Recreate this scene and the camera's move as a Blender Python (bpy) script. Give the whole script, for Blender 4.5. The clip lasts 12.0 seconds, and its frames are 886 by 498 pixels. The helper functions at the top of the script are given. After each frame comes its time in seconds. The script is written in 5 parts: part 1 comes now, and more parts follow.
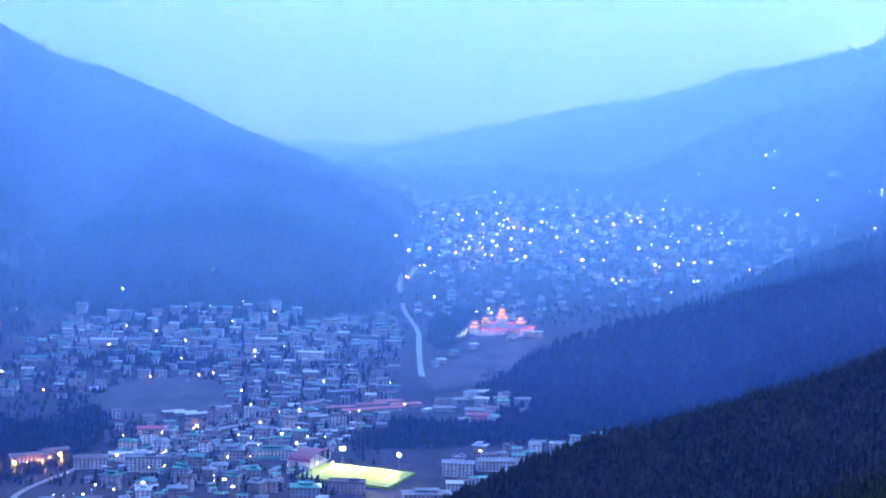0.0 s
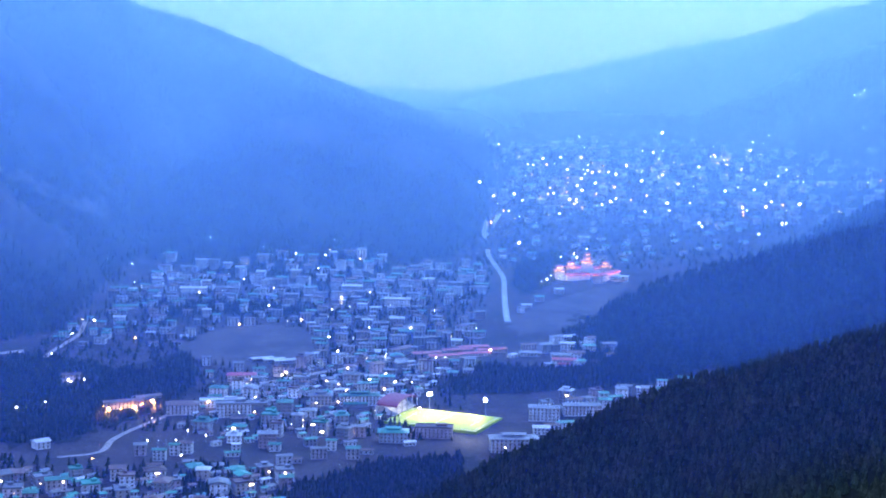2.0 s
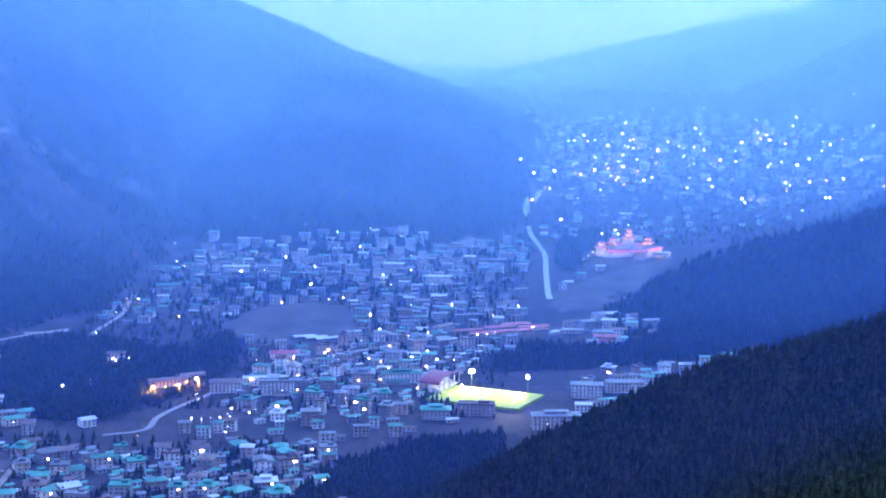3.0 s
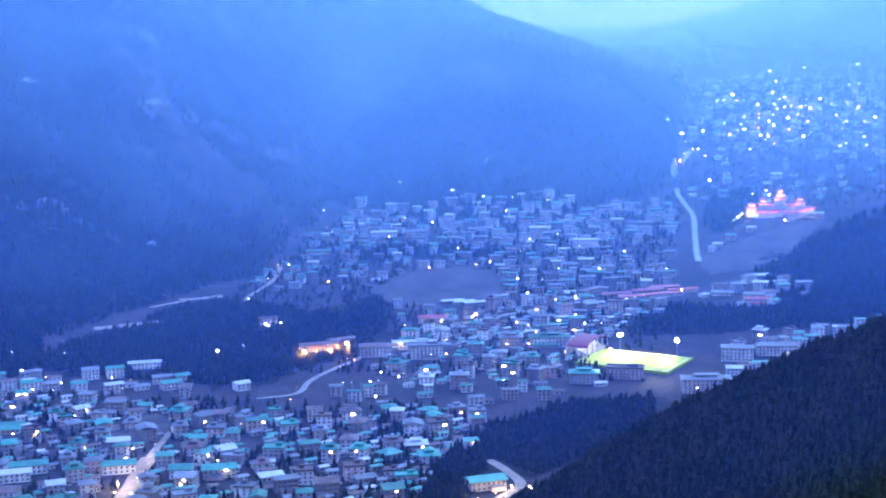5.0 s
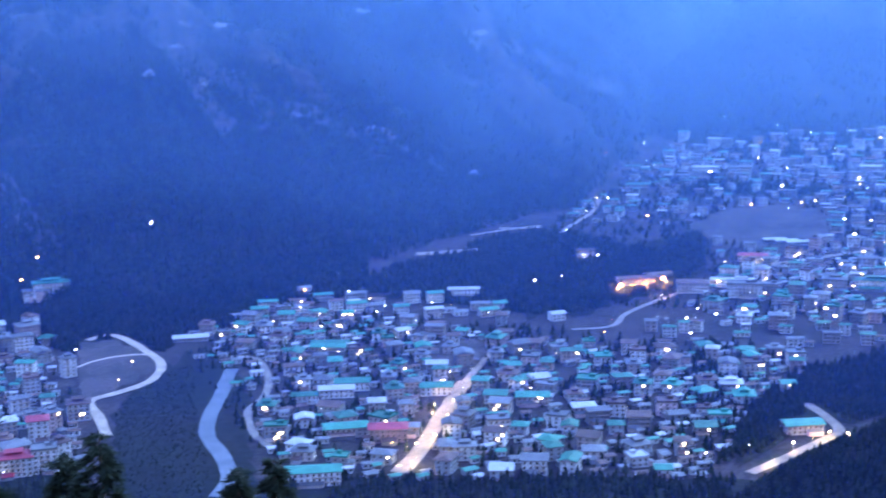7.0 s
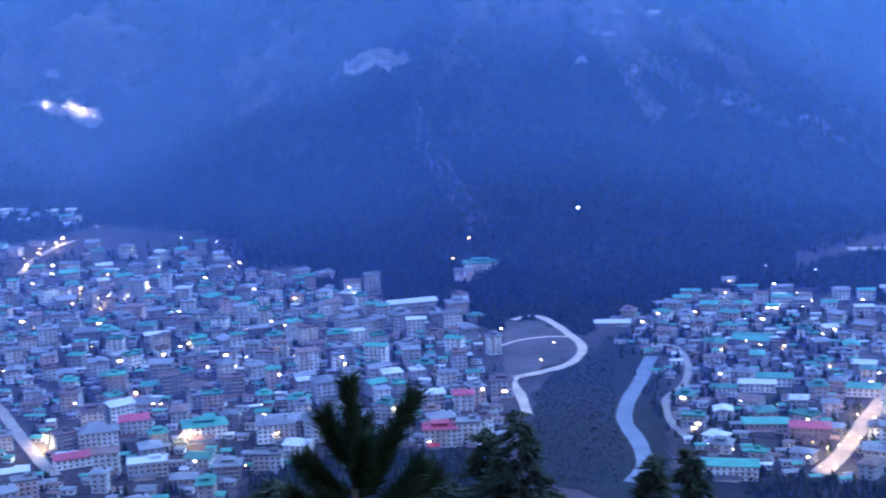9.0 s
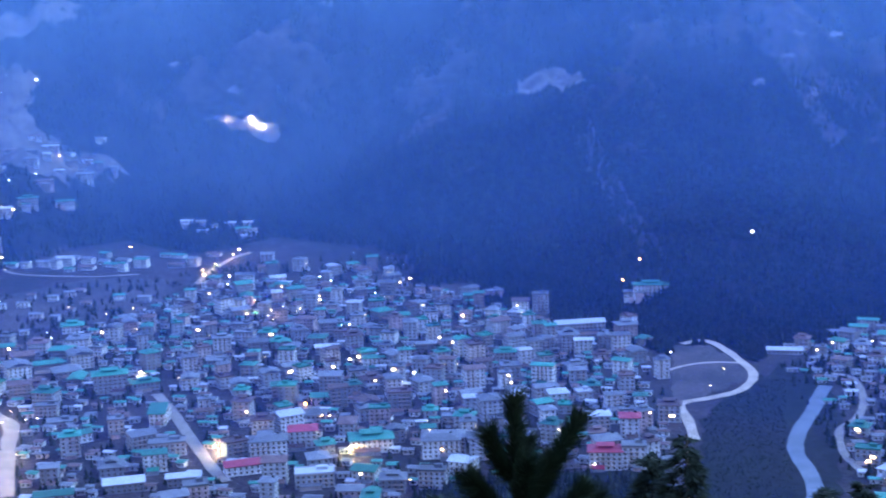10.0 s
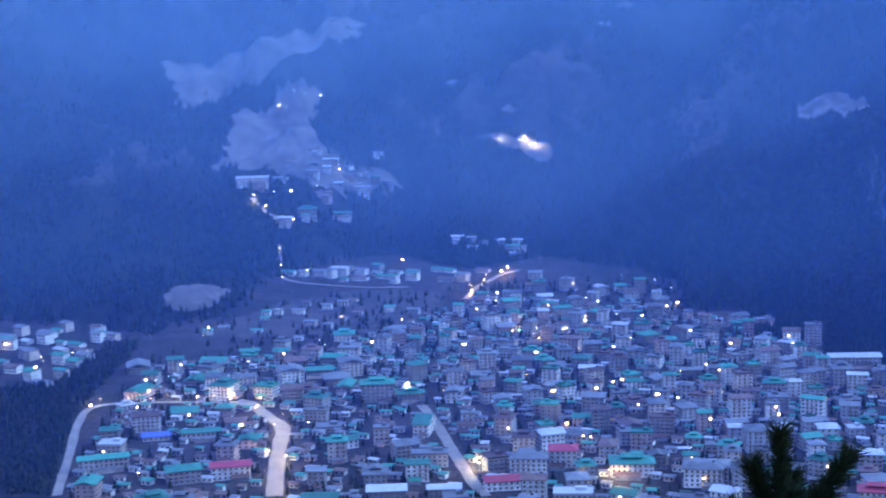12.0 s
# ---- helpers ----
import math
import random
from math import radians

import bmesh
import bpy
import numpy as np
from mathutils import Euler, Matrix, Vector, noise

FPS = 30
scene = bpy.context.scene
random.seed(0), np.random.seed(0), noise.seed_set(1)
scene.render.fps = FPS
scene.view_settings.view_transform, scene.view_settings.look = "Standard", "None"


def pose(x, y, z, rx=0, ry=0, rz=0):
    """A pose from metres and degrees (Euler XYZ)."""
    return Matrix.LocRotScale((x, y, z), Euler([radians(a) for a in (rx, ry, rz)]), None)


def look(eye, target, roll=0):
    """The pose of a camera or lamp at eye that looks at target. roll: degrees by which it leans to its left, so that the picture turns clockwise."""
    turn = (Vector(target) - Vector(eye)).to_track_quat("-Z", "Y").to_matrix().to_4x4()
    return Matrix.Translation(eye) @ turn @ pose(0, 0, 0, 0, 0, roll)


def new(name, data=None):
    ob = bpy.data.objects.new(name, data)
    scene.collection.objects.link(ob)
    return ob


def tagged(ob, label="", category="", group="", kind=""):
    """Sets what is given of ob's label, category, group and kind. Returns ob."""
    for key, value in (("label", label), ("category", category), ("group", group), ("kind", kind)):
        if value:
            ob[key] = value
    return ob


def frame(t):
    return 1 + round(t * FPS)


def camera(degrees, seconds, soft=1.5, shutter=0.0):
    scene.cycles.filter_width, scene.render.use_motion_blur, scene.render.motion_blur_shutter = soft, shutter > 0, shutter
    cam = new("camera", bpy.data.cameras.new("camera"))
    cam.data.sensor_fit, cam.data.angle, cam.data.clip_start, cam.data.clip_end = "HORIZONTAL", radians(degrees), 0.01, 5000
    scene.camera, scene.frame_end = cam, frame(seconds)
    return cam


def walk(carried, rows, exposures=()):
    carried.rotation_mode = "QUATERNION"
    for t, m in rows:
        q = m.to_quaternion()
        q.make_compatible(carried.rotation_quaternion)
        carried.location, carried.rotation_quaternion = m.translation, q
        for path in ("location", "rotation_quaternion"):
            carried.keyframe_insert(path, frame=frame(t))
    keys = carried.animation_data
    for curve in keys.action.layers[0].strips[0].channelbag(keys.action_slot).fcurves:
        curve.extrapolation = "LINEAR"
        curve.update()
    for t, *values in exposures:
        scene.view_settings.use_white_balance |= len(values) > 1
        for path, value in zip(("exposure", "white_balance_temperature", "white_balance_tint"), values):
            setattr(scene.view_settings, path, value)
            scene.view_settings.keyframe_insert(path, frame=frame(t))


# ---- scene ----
cam = camera(33.93, 12.0, soft=1.8, shutter=0.4)
EYE = 320.0
TURNS = [
    (0.0, 86.00, -2.00, 0.14),
    (0.5, 85.48, -1.83, 0.96),
    (1.0, 84.93, -1.55, 1.76),
    (1.5, 84.36, -1.33, 2.60),
    (2.0, 83.78, -1.03, 3.40),
    (2.5, 83.28, -0.86, 4.19),
    (3.0, 82.87, -0.52, 4.98),
    (5.0, 81.47, 0.94, 10.61),
    (5.5, 81.09, 1.21, 12.97),
    (6.0, 80.48, 1.21, 15.90),
    (6.5, 79.78, 1.22, 19.48),
    (7.0, 79.05, 1.24, 23.25),
    (9.0, 79.06, 2.21, 40.00),
    (9.5, 79.50, 2.10, 43.52),
    (10.0, 80.06, 1.98, 46.84),
    (10.5, 80.63, 1.74, 49.69),
    (11.0, 81.09, 1.57, 52.36),
    (11.5, 81.29, 1.38, 54.98),
    (12.0, 81.17, 1.47, 57.62),
]
walk(cam, [(t, pose(0.05 * t / 12, 0, EYE, rx, ry, rz)) for t, rx, ry, rz in TURNS], [(0.0, 3.34), (3.0, 3.56), (7.0, 3.68), (9.0, 3.58), (12.0, 3.28)])

# ---- sky and light: blue dusk under a thin overcast ----
scene.cycles.transparent_max_bounces = 32
world = bpy.data.worlds.new("dusk_sky")
scene.world = world
world.use_nodes = True
wn, wl = world.node_tree.nodes, world.node_tree.links
wn.clear()
sky = wn.new("ShaderNodeTexSky")
sky.sky_type = "NISHITA"
sky.sun_disc = False
sky.sun_elevation = radians(9)
sky.sun_rotation = radians(25)
sky.air_density, sky.dust_density, sky.ozone_density = 1.6, 1.0, 6.0
cool = wn.new("ShaderNodeMix")
cool.data_type, cool.blend_type = "RGBA", "MULTIPLY"
cool.inputs[0].default_value = 1.0
cool.inputs[7].default_value = (0.40, 0.84, 1.4, 1)
# a thin overcast: pale along the horizon, deep blue overhead
rise, where, cover, veil = wn.new("ShaderNodeSeparateXYZ"), wn.new("ShaderNodeTexCoord"), wn.new("ShaderNodeValToRGB"), wn.new("ShaderNodeMix")
cover.color_ramp.elements[0].position, cover.color_ramp.elements[0].color = 0.03, (2.05, 2.35, 1.68, 1)
cover.color_ramp.elements[1].position, cover.color_ramp.elements[1].color = 0.75, (0.57, 0.92, 2.85, 1)
middle = cover.color_ramp.elements.new(0.16)
middle.color = (1.2, 1.55, 1.5, 1)
veil.data_type = "RGBA"
veil.inputs[0].default_value = 0.8
background = wn.new("ShaderNodeBackground")
background.inputs[1].default_value = 0.113
sky_out = wn.new("ShaderNodeOutputWorld")
wl.new(where.outputs["Generated"], rise.inputs[0])
wl.new(rise.outputs[2], cover.inputs[0])
wl.new(sky.outputs[0], cool.inputs[6])
wl.new(cool.outputs[2], veil.inputs[6])
wl.new(cover.outputs[0], veil.inputs[7])
wl.new(veil.outputs[2], background.inputs[0])
wl.new(background.outputs[0], sky_out.inputs[0])

sun_lamp = bpy.data.lights.new("sun", "SUN")
sun_lamp.energy, sun_lamp.angle, sun_lamp.color = 0.50, radians(50), (0.42, 0.70, 1.0)
sun = new("sun", sun_lamp)
sun.matrix_world = look((0, 0, 900), (-260, -560, 500))


# ---- the lie of the land ----
def gradient_noise(x, y, seed=0):
    xi, yi = np.floor(x).astype(np.int64), np.floor(y).astype(np.int64)
    fx, fy = x - xi, y - yi
    u, v = fx ** 3 * (fx * (fx * 6 - 15) + 10), fy ** 3 * (fy * (fy * 6 - 15) + 10)

    def corner(i, j):
        n = ((xi + i) * 374761393 + (yi + j) * 668265263 + seed * 974711) & 0x7fffffff
        n = ((n ^ (n >> 13)) * 1274126177) & 0x7fffffff
        a = ((n ^ (n >> 16)) & 0xffff) / 65535.0 * 2 * np.pi
        return np.cos(a) * (fx - i) + np.sin(a) * (fy - j)
    low = corner(0, 0) * (1 - u) + corner(1, 0) * u
    high = corner(0, 1) * (1 - u) + corner(1, 1) * u
    return low * (1 - v) + high * v


def fbm(x, y, octaves=4, seed=0):
    total, size = 0.0, 0.6
    for o in range(octaves):
        total = total + size * gradient_noise(x, y, seed + o)
        x, y, size = 1.62 * x - 1.22 * y + 7.1, 1.22 * x + 1.62 * y + 3.7, size * 0.5
    return total


def along(az, rows, k):
    rows = sorted(rows)
    return np.interp(az, [row[0] for row in rows], [row[k] for row in rows])


def eased(az, rows, k, width=2.5):
    """The same line with its corners rounded off over some degrees."""
    return sum(along(az + o * width, rows, k) for o in (-1.5, -1, -0.5, 0, 0.5, 1, 1.5)) / 7


def floor_height(az, r):
    ahead = np.clip((20 - az) / 15, 0, 1)
    return 0.05 * np.clip(r - 1400, 0, None) + ahead * 0.14 * np.clip(r - 2500, 0, 900)


# Crest lines: bearing and slope of the crest as seen from the lookout, and its range in metres.
SPUR = [(0.9, -12, 2700), (1.4, -5.6, 2690), (1.45, -4.81, 2700), (1.57, -3.81, 2720), (2.81, -2.62, 2760),
        (5.07, -1.47, 2800), (7.29, -0.77, 2800), (11, -1.2, 2750), (16, -5, 2500), (20, -14, 2300)]
RANGE = [(0.6, -9, 3050), (0.9, -3.12, 3050), (1.49, -2.07, 3150), (3.07, -1.41, 3200), (4.87, -0.54, 3250), (6.43, -0.08, 3250),
         (8.64, 0.72, 3250), (10.82, 1.72, 3250), (13.17, 2.59, 3250), (15.05, 3.03, 3200), (17.12, 4.12, 3150),
         (22, 6.0, 3000), (30, 8, 2900), (40, 8.6, 2900), (52, 8.0, 3000), (66, 7.5, 3100), (78, 7.5, 3000), (120, 7, 2900)]
RANGE_FOOT = [(0.9, 2990), (1.5, 2688), (3.6, 2400), (8.0, 2344), (11.1, 2544), (13.7, 2700), (15.9, 2128), (18.1, 1800),
              (19.3, 1784), (25.3, 1576), (28.0, 1496), (32.9, 1396), (35.7, 1300), (37.7, 1332), (41.3, 1452), (45.8, 1564),
              (48.1, 1552), (48.7, 1704), (53.6, 1840), (57.1, 1764), (59.3, 1912), (64.7, 1740), (66.1, 1580), (70.1, 1508),
              (75.2, 1628), (90, 1500), (120, 1200)]
FAR_RIDGE = [(12, -4, 4300), (5.09, -0.7, 4300), (2.01, 0.07, 4250), (-0.2, 0.59, 4200), (-3.72, 1.31, 4150), (-4.59, 1.63, 4150), (-6.77, 2.02, 4100),
             (-8.93, 2.42, 4050), (-11.04, 3.23, 4000), (-13.14, 3.66, 3950), (-15.19, 4.13, 3900), (-16.54, 4.61, 3850), (-30, 6, 3600), (-90, 7, 3200)]
SHOULDER = [(-8.5, -6, 3300), (-9.99, -1.81, 3300), (-12.08, -0.64, 3250), (-14.38, -0.12, 3200), (-16.69, 1.87, 3100), (-30, 3, 2900)]
DISTANT = [(90, 0.2, 4750), (8, 0.2, 4750), (2, 0.0, 4750), (-40, 0, 4750)]
BRIDGE_RIDGE = [(-8.9, -9, 2350), (-9.1, -6.15, 2350), (-11.43, -4.93, 2300), (-13.53, -4.05, 2250), (-16.93, -2.69, 2200), (-40, 2, 1900)]
FOREST_RIDGE = [(-1.8, -14, 1850), (-2.34, -9.4, 1850), (-3.21, -8.31, 1840), (-4.96, -7.45, 1820), (-7.15, -6.69, 1800), (-10.18, -5.76, 1780),
                (-13.56, -4.7, 1750), (-16.98, -3.69, 1720), (-40, 1, 1500)]
NEAR_SPUR = [(14, -24, 720), (11.42, -20.6, 720), (8.27, -18.9, 740), (7.0, -18.2, 740), (4.0, -16.3, 740), (-0.13, -14.13, 740), (-4.1, -12.3, 740), (-7.08, -11.1, 740),
             (-11.03, -9.96, 740), (-13.77, -8.91, 740), (-17.19, -7.47, 740), (-40, -1, 700), (-90, 2, 600)]


def ridge(az, r, rows, front, back):
    rc = along(az, rows, 2)
    crest = EYE + rc * np.tan(np.radians(along(az, rows, 1)))
    return crest - np.where(r < rc, (rc - r) * front, (r - rc) * back)


def height(x, y):
    """Ground height over the plan."""
    r = np.hypot(x, y)
    az = np.degrees(np.arctan2(-x, y))
    base = floor_height(az, r)
    gully = fbm((x + y) / 300, (x - y) / 620, 5, 3)
    rough = fbm(x / 70, y / 70, 3, 11)
    z = base + 2.0 * rough
    foot, rc = along(az, RANGE_FOOT, 1), along(az, RANGE, 2)
    high = np.clip((r - foot) / 260, 0, 1)
    foot = foot + (np.minimum(eased(az, RANGE_FOOT, 1, 5.0), r - 60) - foot) * high * high * (3 - 2 * high) * np.clip((az - 14) / 8, 0, 1)
    crest = EYE + rc * np.tan(np.radians(along(az, RANGE, 1)))
    low = floor_height(az, foot)
    t = (r - foot) / np.maximum(rc - foot, 30)
    up = np.clip(t, 0, 1)
    mountain = low + (crest - low) * up ** 1.15 + 190 * gully * np.sin(np.pi * up) ** 1.2 + 22 * rough * np.sin(np.pi * up)
    mountain = np.where(t > 1, crest - 0.5 * (r - rc), mountain)
    z = np.where(t > 0, np.maximum(z, mountain), z)
    for rows, front, back, lumps in ((SPUR, 0.36, 0.6, 14), (FAR_RIDGE, 0.36, 0.5, 8), (SHOULDER, 0.45, 0.6, 10), (DISTANT, 0.7, 0.5, 0),
                                     (BRIDGE_RIDGE, 0.42, 0.5, 8), (FOREST_RIDGE, 0.62, 0.6, 8), (NEAR_SPUR, 0.5, 0.42, 6)):
        z = np.maximum(z, ridge(az, r, rows, front, back) + lumps * rough)
    hill = EYE - 1.7 - 0.52 * np.clip(r - 1.5, 0, None)
    return np.maximum(z, hill)


def spot(az, r):
    """Plan position at a bearing (degrees to the left of ahead) and a range."""
    return -r * math.sin(radians(az)), r * math.cos(radians(az))


def ground_at(x, y):
    return float(height(np.array([float(x)]), np.array([float(y)]))[0])


# ---- materials ----
def material(name, colour, rough=0.8, metal=0.0, vary=0.25, scale=0.5, fine=4.0, bump=0.15, tint=None, per_thing=0.0, per_island=0.0, emit=None, strength=0.0, sheen=0.5):
    """A surface with variation at two scales, in metres of the world; tint is a second colour for patches."""
    m = bpy.data.materials.new(name)
    m.use_nodes = True
    n, l = m.node_tree.nodes, m.node_tree.links
    b = n["Principled BSDF"]
    b.inputs["Roughness"].default_value, b.inputs["Metallic"].default_value, b.inputs["Specular IOR Level"].default_value = rough, metal, sheen
    geo = n.new("ShaderNodeNewGeometry")
    big, small = n.new("ShaderNodeTexNoise"), n.new("ShaderNodeTexNoise")
    for tex, s, d in ((big, scale, 4), (small, fine, 3)):
        tex.inputs["Scale"].default_value, tex.inputs["Detail"].default_value = s, d
        l.new(geo.outputs["Position"], tex.inputs["Vector"])
    patch = n.new("ShaderNodeMapRange")
    patch.inputs[1].default_value, patch.inputs[2].default_value = 0.40, 0.62
    l.new(big.outputs["Fac"], patch.inputs[0])
    mix = n.new("ShaderNodeMix")
    mix.data_type = "RGBA"
    other = tint or tuple(c * (1 - vary) for c in colour)
    mix.inputs[6].default_value, mix.inputs[7].default_value = (*colour, 1), (*other, 1)
    l.new(patch.outputs[0], mix.inputs[0])
    shade = n.new("ShaderNodeHueSaturation")
    grain = n.new("ShaderNodeMapRange")
    grain.inputs[1].default_value, grain.inputs[2].default_value = 0.3, 0.7
    grain.inputs[3].default_value, grain.inputs[4].default_value = 1 - vary, 1 + vary
    l.new(small.outputs["Fac"], grain.inputs[0])
    value = grain.outputs[0]
    if per_thing:
        info, own = n.new("ShaderNodeObjectInfo"), n.new("ShaderNodeMapRange")
        own.inputs[3].default_value, own.inputs[4].default_value = 1 - per_thing, 1 + per_thing
        l.new(info.outputs["Random"], own.inputs[0])
        times = n.new("ShaderNodeMath")
        times.operation = "MULTIPLY"
        l.new(value, times.inputs[0])
        l.new(own.outputs[0], times.inputs[1])
        value = times.outputs[0]
    if per_island:
        own = n.new("ShaderNodeMapRange")
        own.inputs[3].default_value, own.inputs[4].default_value = 1 - per_island, 1 + per_island
        l.new(geo.outputs["Random Per Island"], own.inputs[0])
        times = n.new("ShaderNodeMath")
        times.operation = "MULTIPLY"
        l.new(value, times.inputs[0])
        l.new(own.outputs[0], times.inputs[1])
        value = times.outputs[0]
    l.new(value, shade.inputs["Value"])
    l.new(mix.outputs[2], shade.inputs["Color"])
    l.new(shade.outputs[0], b.inputs["Base Color"])
    if bump:
        bp = n.new("ShaderNodeBump")
        bp.inputs["Strength"].default_value, bp.inputs["Distance"].default_value = bump, 0.3
        l.new(small.outputs["Fac"], bp.inputs["Height"])
        l.new(bp.outputs[0], b.inputs["Normal"])
    if emit:
        b.inputs["Emission Color"].default_value = (*emit, 1)
        b.inputs["Emission Strength"].default_value = strength
    return m


def haze_sheet_material(name, colour, thick):
    """A translucent sheet standing in for thin evening haze: lets most light by, scatters the rest of the skylight in
    its own tint, and thins out upwards.
    """
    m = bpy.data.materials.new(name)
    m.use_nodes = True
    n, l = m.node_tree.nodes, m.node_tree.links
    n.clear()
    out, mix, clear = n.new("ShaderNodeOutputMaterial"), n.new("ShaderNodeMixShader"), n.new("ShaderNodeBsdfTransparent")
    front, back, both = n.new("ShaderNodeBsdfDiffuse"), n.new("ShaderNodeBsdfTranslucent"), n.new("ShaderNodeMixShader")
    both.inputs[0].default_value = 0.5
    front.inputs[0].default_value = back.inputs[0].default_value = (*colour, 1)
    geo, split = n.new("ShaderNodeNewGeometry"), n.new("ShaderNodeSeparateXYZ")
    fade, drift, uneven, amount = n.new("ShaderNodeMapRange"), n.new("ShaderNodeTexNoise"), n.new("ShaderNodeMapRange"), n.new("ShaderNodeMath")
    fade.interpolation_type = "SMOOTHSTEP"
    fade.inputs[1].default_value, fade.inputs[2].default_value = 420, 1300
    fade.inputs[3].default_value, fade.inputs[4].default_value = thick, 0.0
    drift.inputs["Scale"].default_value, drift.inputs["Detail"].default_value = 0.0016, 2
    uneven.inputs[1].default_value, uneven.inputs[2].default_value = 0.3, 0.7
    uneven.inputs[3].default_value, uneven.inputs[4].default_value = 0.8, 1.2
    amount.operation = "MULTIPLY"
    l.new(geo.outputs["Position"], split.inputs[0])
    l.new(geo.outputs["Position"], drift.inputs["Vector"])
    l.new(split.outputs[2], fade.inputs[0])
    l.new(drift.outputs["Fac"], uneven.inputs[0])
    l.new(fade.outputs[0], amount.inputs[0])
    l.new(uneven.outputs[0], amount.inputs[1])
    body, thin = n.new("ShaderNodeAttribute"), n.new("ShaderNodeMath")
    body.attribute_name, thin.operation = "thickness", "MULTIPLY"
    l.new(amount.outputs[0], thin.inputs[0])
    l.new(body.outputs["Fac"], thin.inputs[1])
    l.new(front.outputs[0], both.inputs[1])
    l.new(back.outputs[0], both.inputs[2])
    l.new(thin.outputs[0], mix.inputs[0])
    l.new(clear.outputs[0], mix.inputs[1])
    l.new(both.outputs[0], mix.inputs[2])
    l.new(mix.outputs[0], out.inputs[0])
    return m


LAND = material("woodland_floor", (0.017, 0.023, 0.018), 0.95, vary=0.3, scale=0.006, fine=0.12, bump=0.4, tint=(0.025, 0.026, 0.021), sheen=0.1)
BARE = material("bare_brown_slope", (0.056, 0.045, 0.039), 0.95, vary=0.35, scale=0.012, fine=0.12, bump=0.4, tint=(0.033, 0.032, 0.027), sheen=0.1)
VALLEY = material("valley_soil", (0.056, 0.044, 0.042), 0.95, vary=0.4, scale=0.018, fine=0.25, bump=0.3, tint=(0.03, 0.03, 0.027), sheen=0.2)
PINE = material("pine_foliage", (0.022, 0.034, 0.022), 0.9, vary=0.4, scale=0.05, fine=1.2, bump=0.0, tint=(0.032, 0.038, 0.024), per_island=0.4, sheen=0.05)
BARK = material("pine_bark", (0.09, 0.06, 0.045), 0.9, vary=0.3, scale=2, fine=12)
FIELD = material("dry_field", (0.072, 0.055, 0.05), 0.95, vary=0.35, scale=0.025, fine=0.3, tint=(0.036, 0.033, 0.03))
MEADOW = material("pale_clearing", (0.15, 0.125, 0.11), 0.95, vary=0.25, scale=0.03, fine=0.4, tint=(0.08, 0.07, 0.062))
SCAR = material("bare_earth_slope", (0.064, 0.052, 0.046), 0.95, vary=0.3, scale=0.03, fine=0.4, tint=(0.036, 0.034, 0.029))
ROAD = material("concrete_road", (0.26, 0.22, 0.18), 0.9, vary=0.2, scale=0.08, fine=0.9)
# Paler, warmer DIRT: the loop road's lit look is put into the colour.
LIT_DIRT = material("lit_tone_dirt_road", (0.48, 0.37, 0.27), 0.95, vary=0.25, scale=0.08, fine=0.9)
DIRT = material("dirt_road", (0.3, 0.225, 0.165), 0.95, vary=0.25, scale=0.08, fine=0.9)
RIVER = material("river_water", (0.16, 0.175, 0.19), 0.35, vary=0.2, scale=0.05, fine=0.6, bump=0.3, tint=(0.1, 0.115, 0.13))
TURF = material("football_turf", (0.25, 0.33, 0.012), 0.9, vary=0.15, scale=0.08, fine=1.5)
WALLS = [material("whitewashed_wall", (0.62, 0.6, 0.57), 0.9, vary=0.3, scale=0.14, fine=1.2, per_thing=0.45),
         material("grey_render_wall", (0.30, 0.30, 0.30), 0.9, vary=0.3, scale=0.14, fine=1.2, per_thing=0.45),
         material("cream_wall", (0.46, 0.39, 0.35), 0.9, vary=0.3, scale=0.14, fine=1.2, per_thing=0.45),
         material("rose_wall", (0.50, 0.36, 0.33), 0.9, vary=0.3, scale=0.14, fine=1.2, per_thing=0.45)]
ROOFS = {"teal": material("teal_sheet_roof", (0.032, 0.2, 0.13), 0.55, vary=0.2, scale=0.2, fine=2, per_thing=0.45),
         "grey": material("grey_sheet_roof", (0.15, 0.155, 0.155), 0.55, vary=0.2, scale=0.2, fine=2, per_thing=0.4),
         "white": material("white_sheet_roof", (0.44, 0.45, 0.45), 0.5, vary=0.12, scale=0.2, fine=2, per_thing=0.1),
         "red": material("red_sheet_roof", (0.34, 0.04, 0.06), 0.55, vary=0.2, scale=0.2, fine=2, per_thing=0.25),
         "brown": material("rusty_sheet_roof", (0.14, 0.085, 0.07), 0.7, vary=0.3, scale=0.2, fine=2, per_thing=0.4),
         "blue": material("blue_sheet_roof", (0.08, 0.14, 0.50), 0.55, vary=0.2, scale=0.2, fine=2, per_thing=0.2)}
GLASS = material("dark_window_glass", (0.03, 0.04, 0.05), 0.12, vary=0.2, bump=0)
TRIM = material("painted_timber_trim", (0.36, 0.26, 0.20), 0.7, vary=0.2, scale=1, fine=5)
STEEL = material("galvanised_steel", (0.30, 0.31, 0.32), 0.5, 0.8, vary=0.15, scale=2, fine=8)
WARM = material("warm_lamp", (0.9, 0.8, 0.6), 0.5, bump=0, emit=(1.0, 0.60, 0.24), strength=5.5)
WHITE_LAMP = material("white_lamp", (0.9, 0.9, 0.9), 0.5, bump=0, emit=(1.0, 0.90, 0.74), strength=8)
ORANGE_LAMP = material("orange_lamp", (0.9, 0.6, 0.3), 0.5, bump=0, emit=(1.0, 0.36, 0.06), strength=4.5)
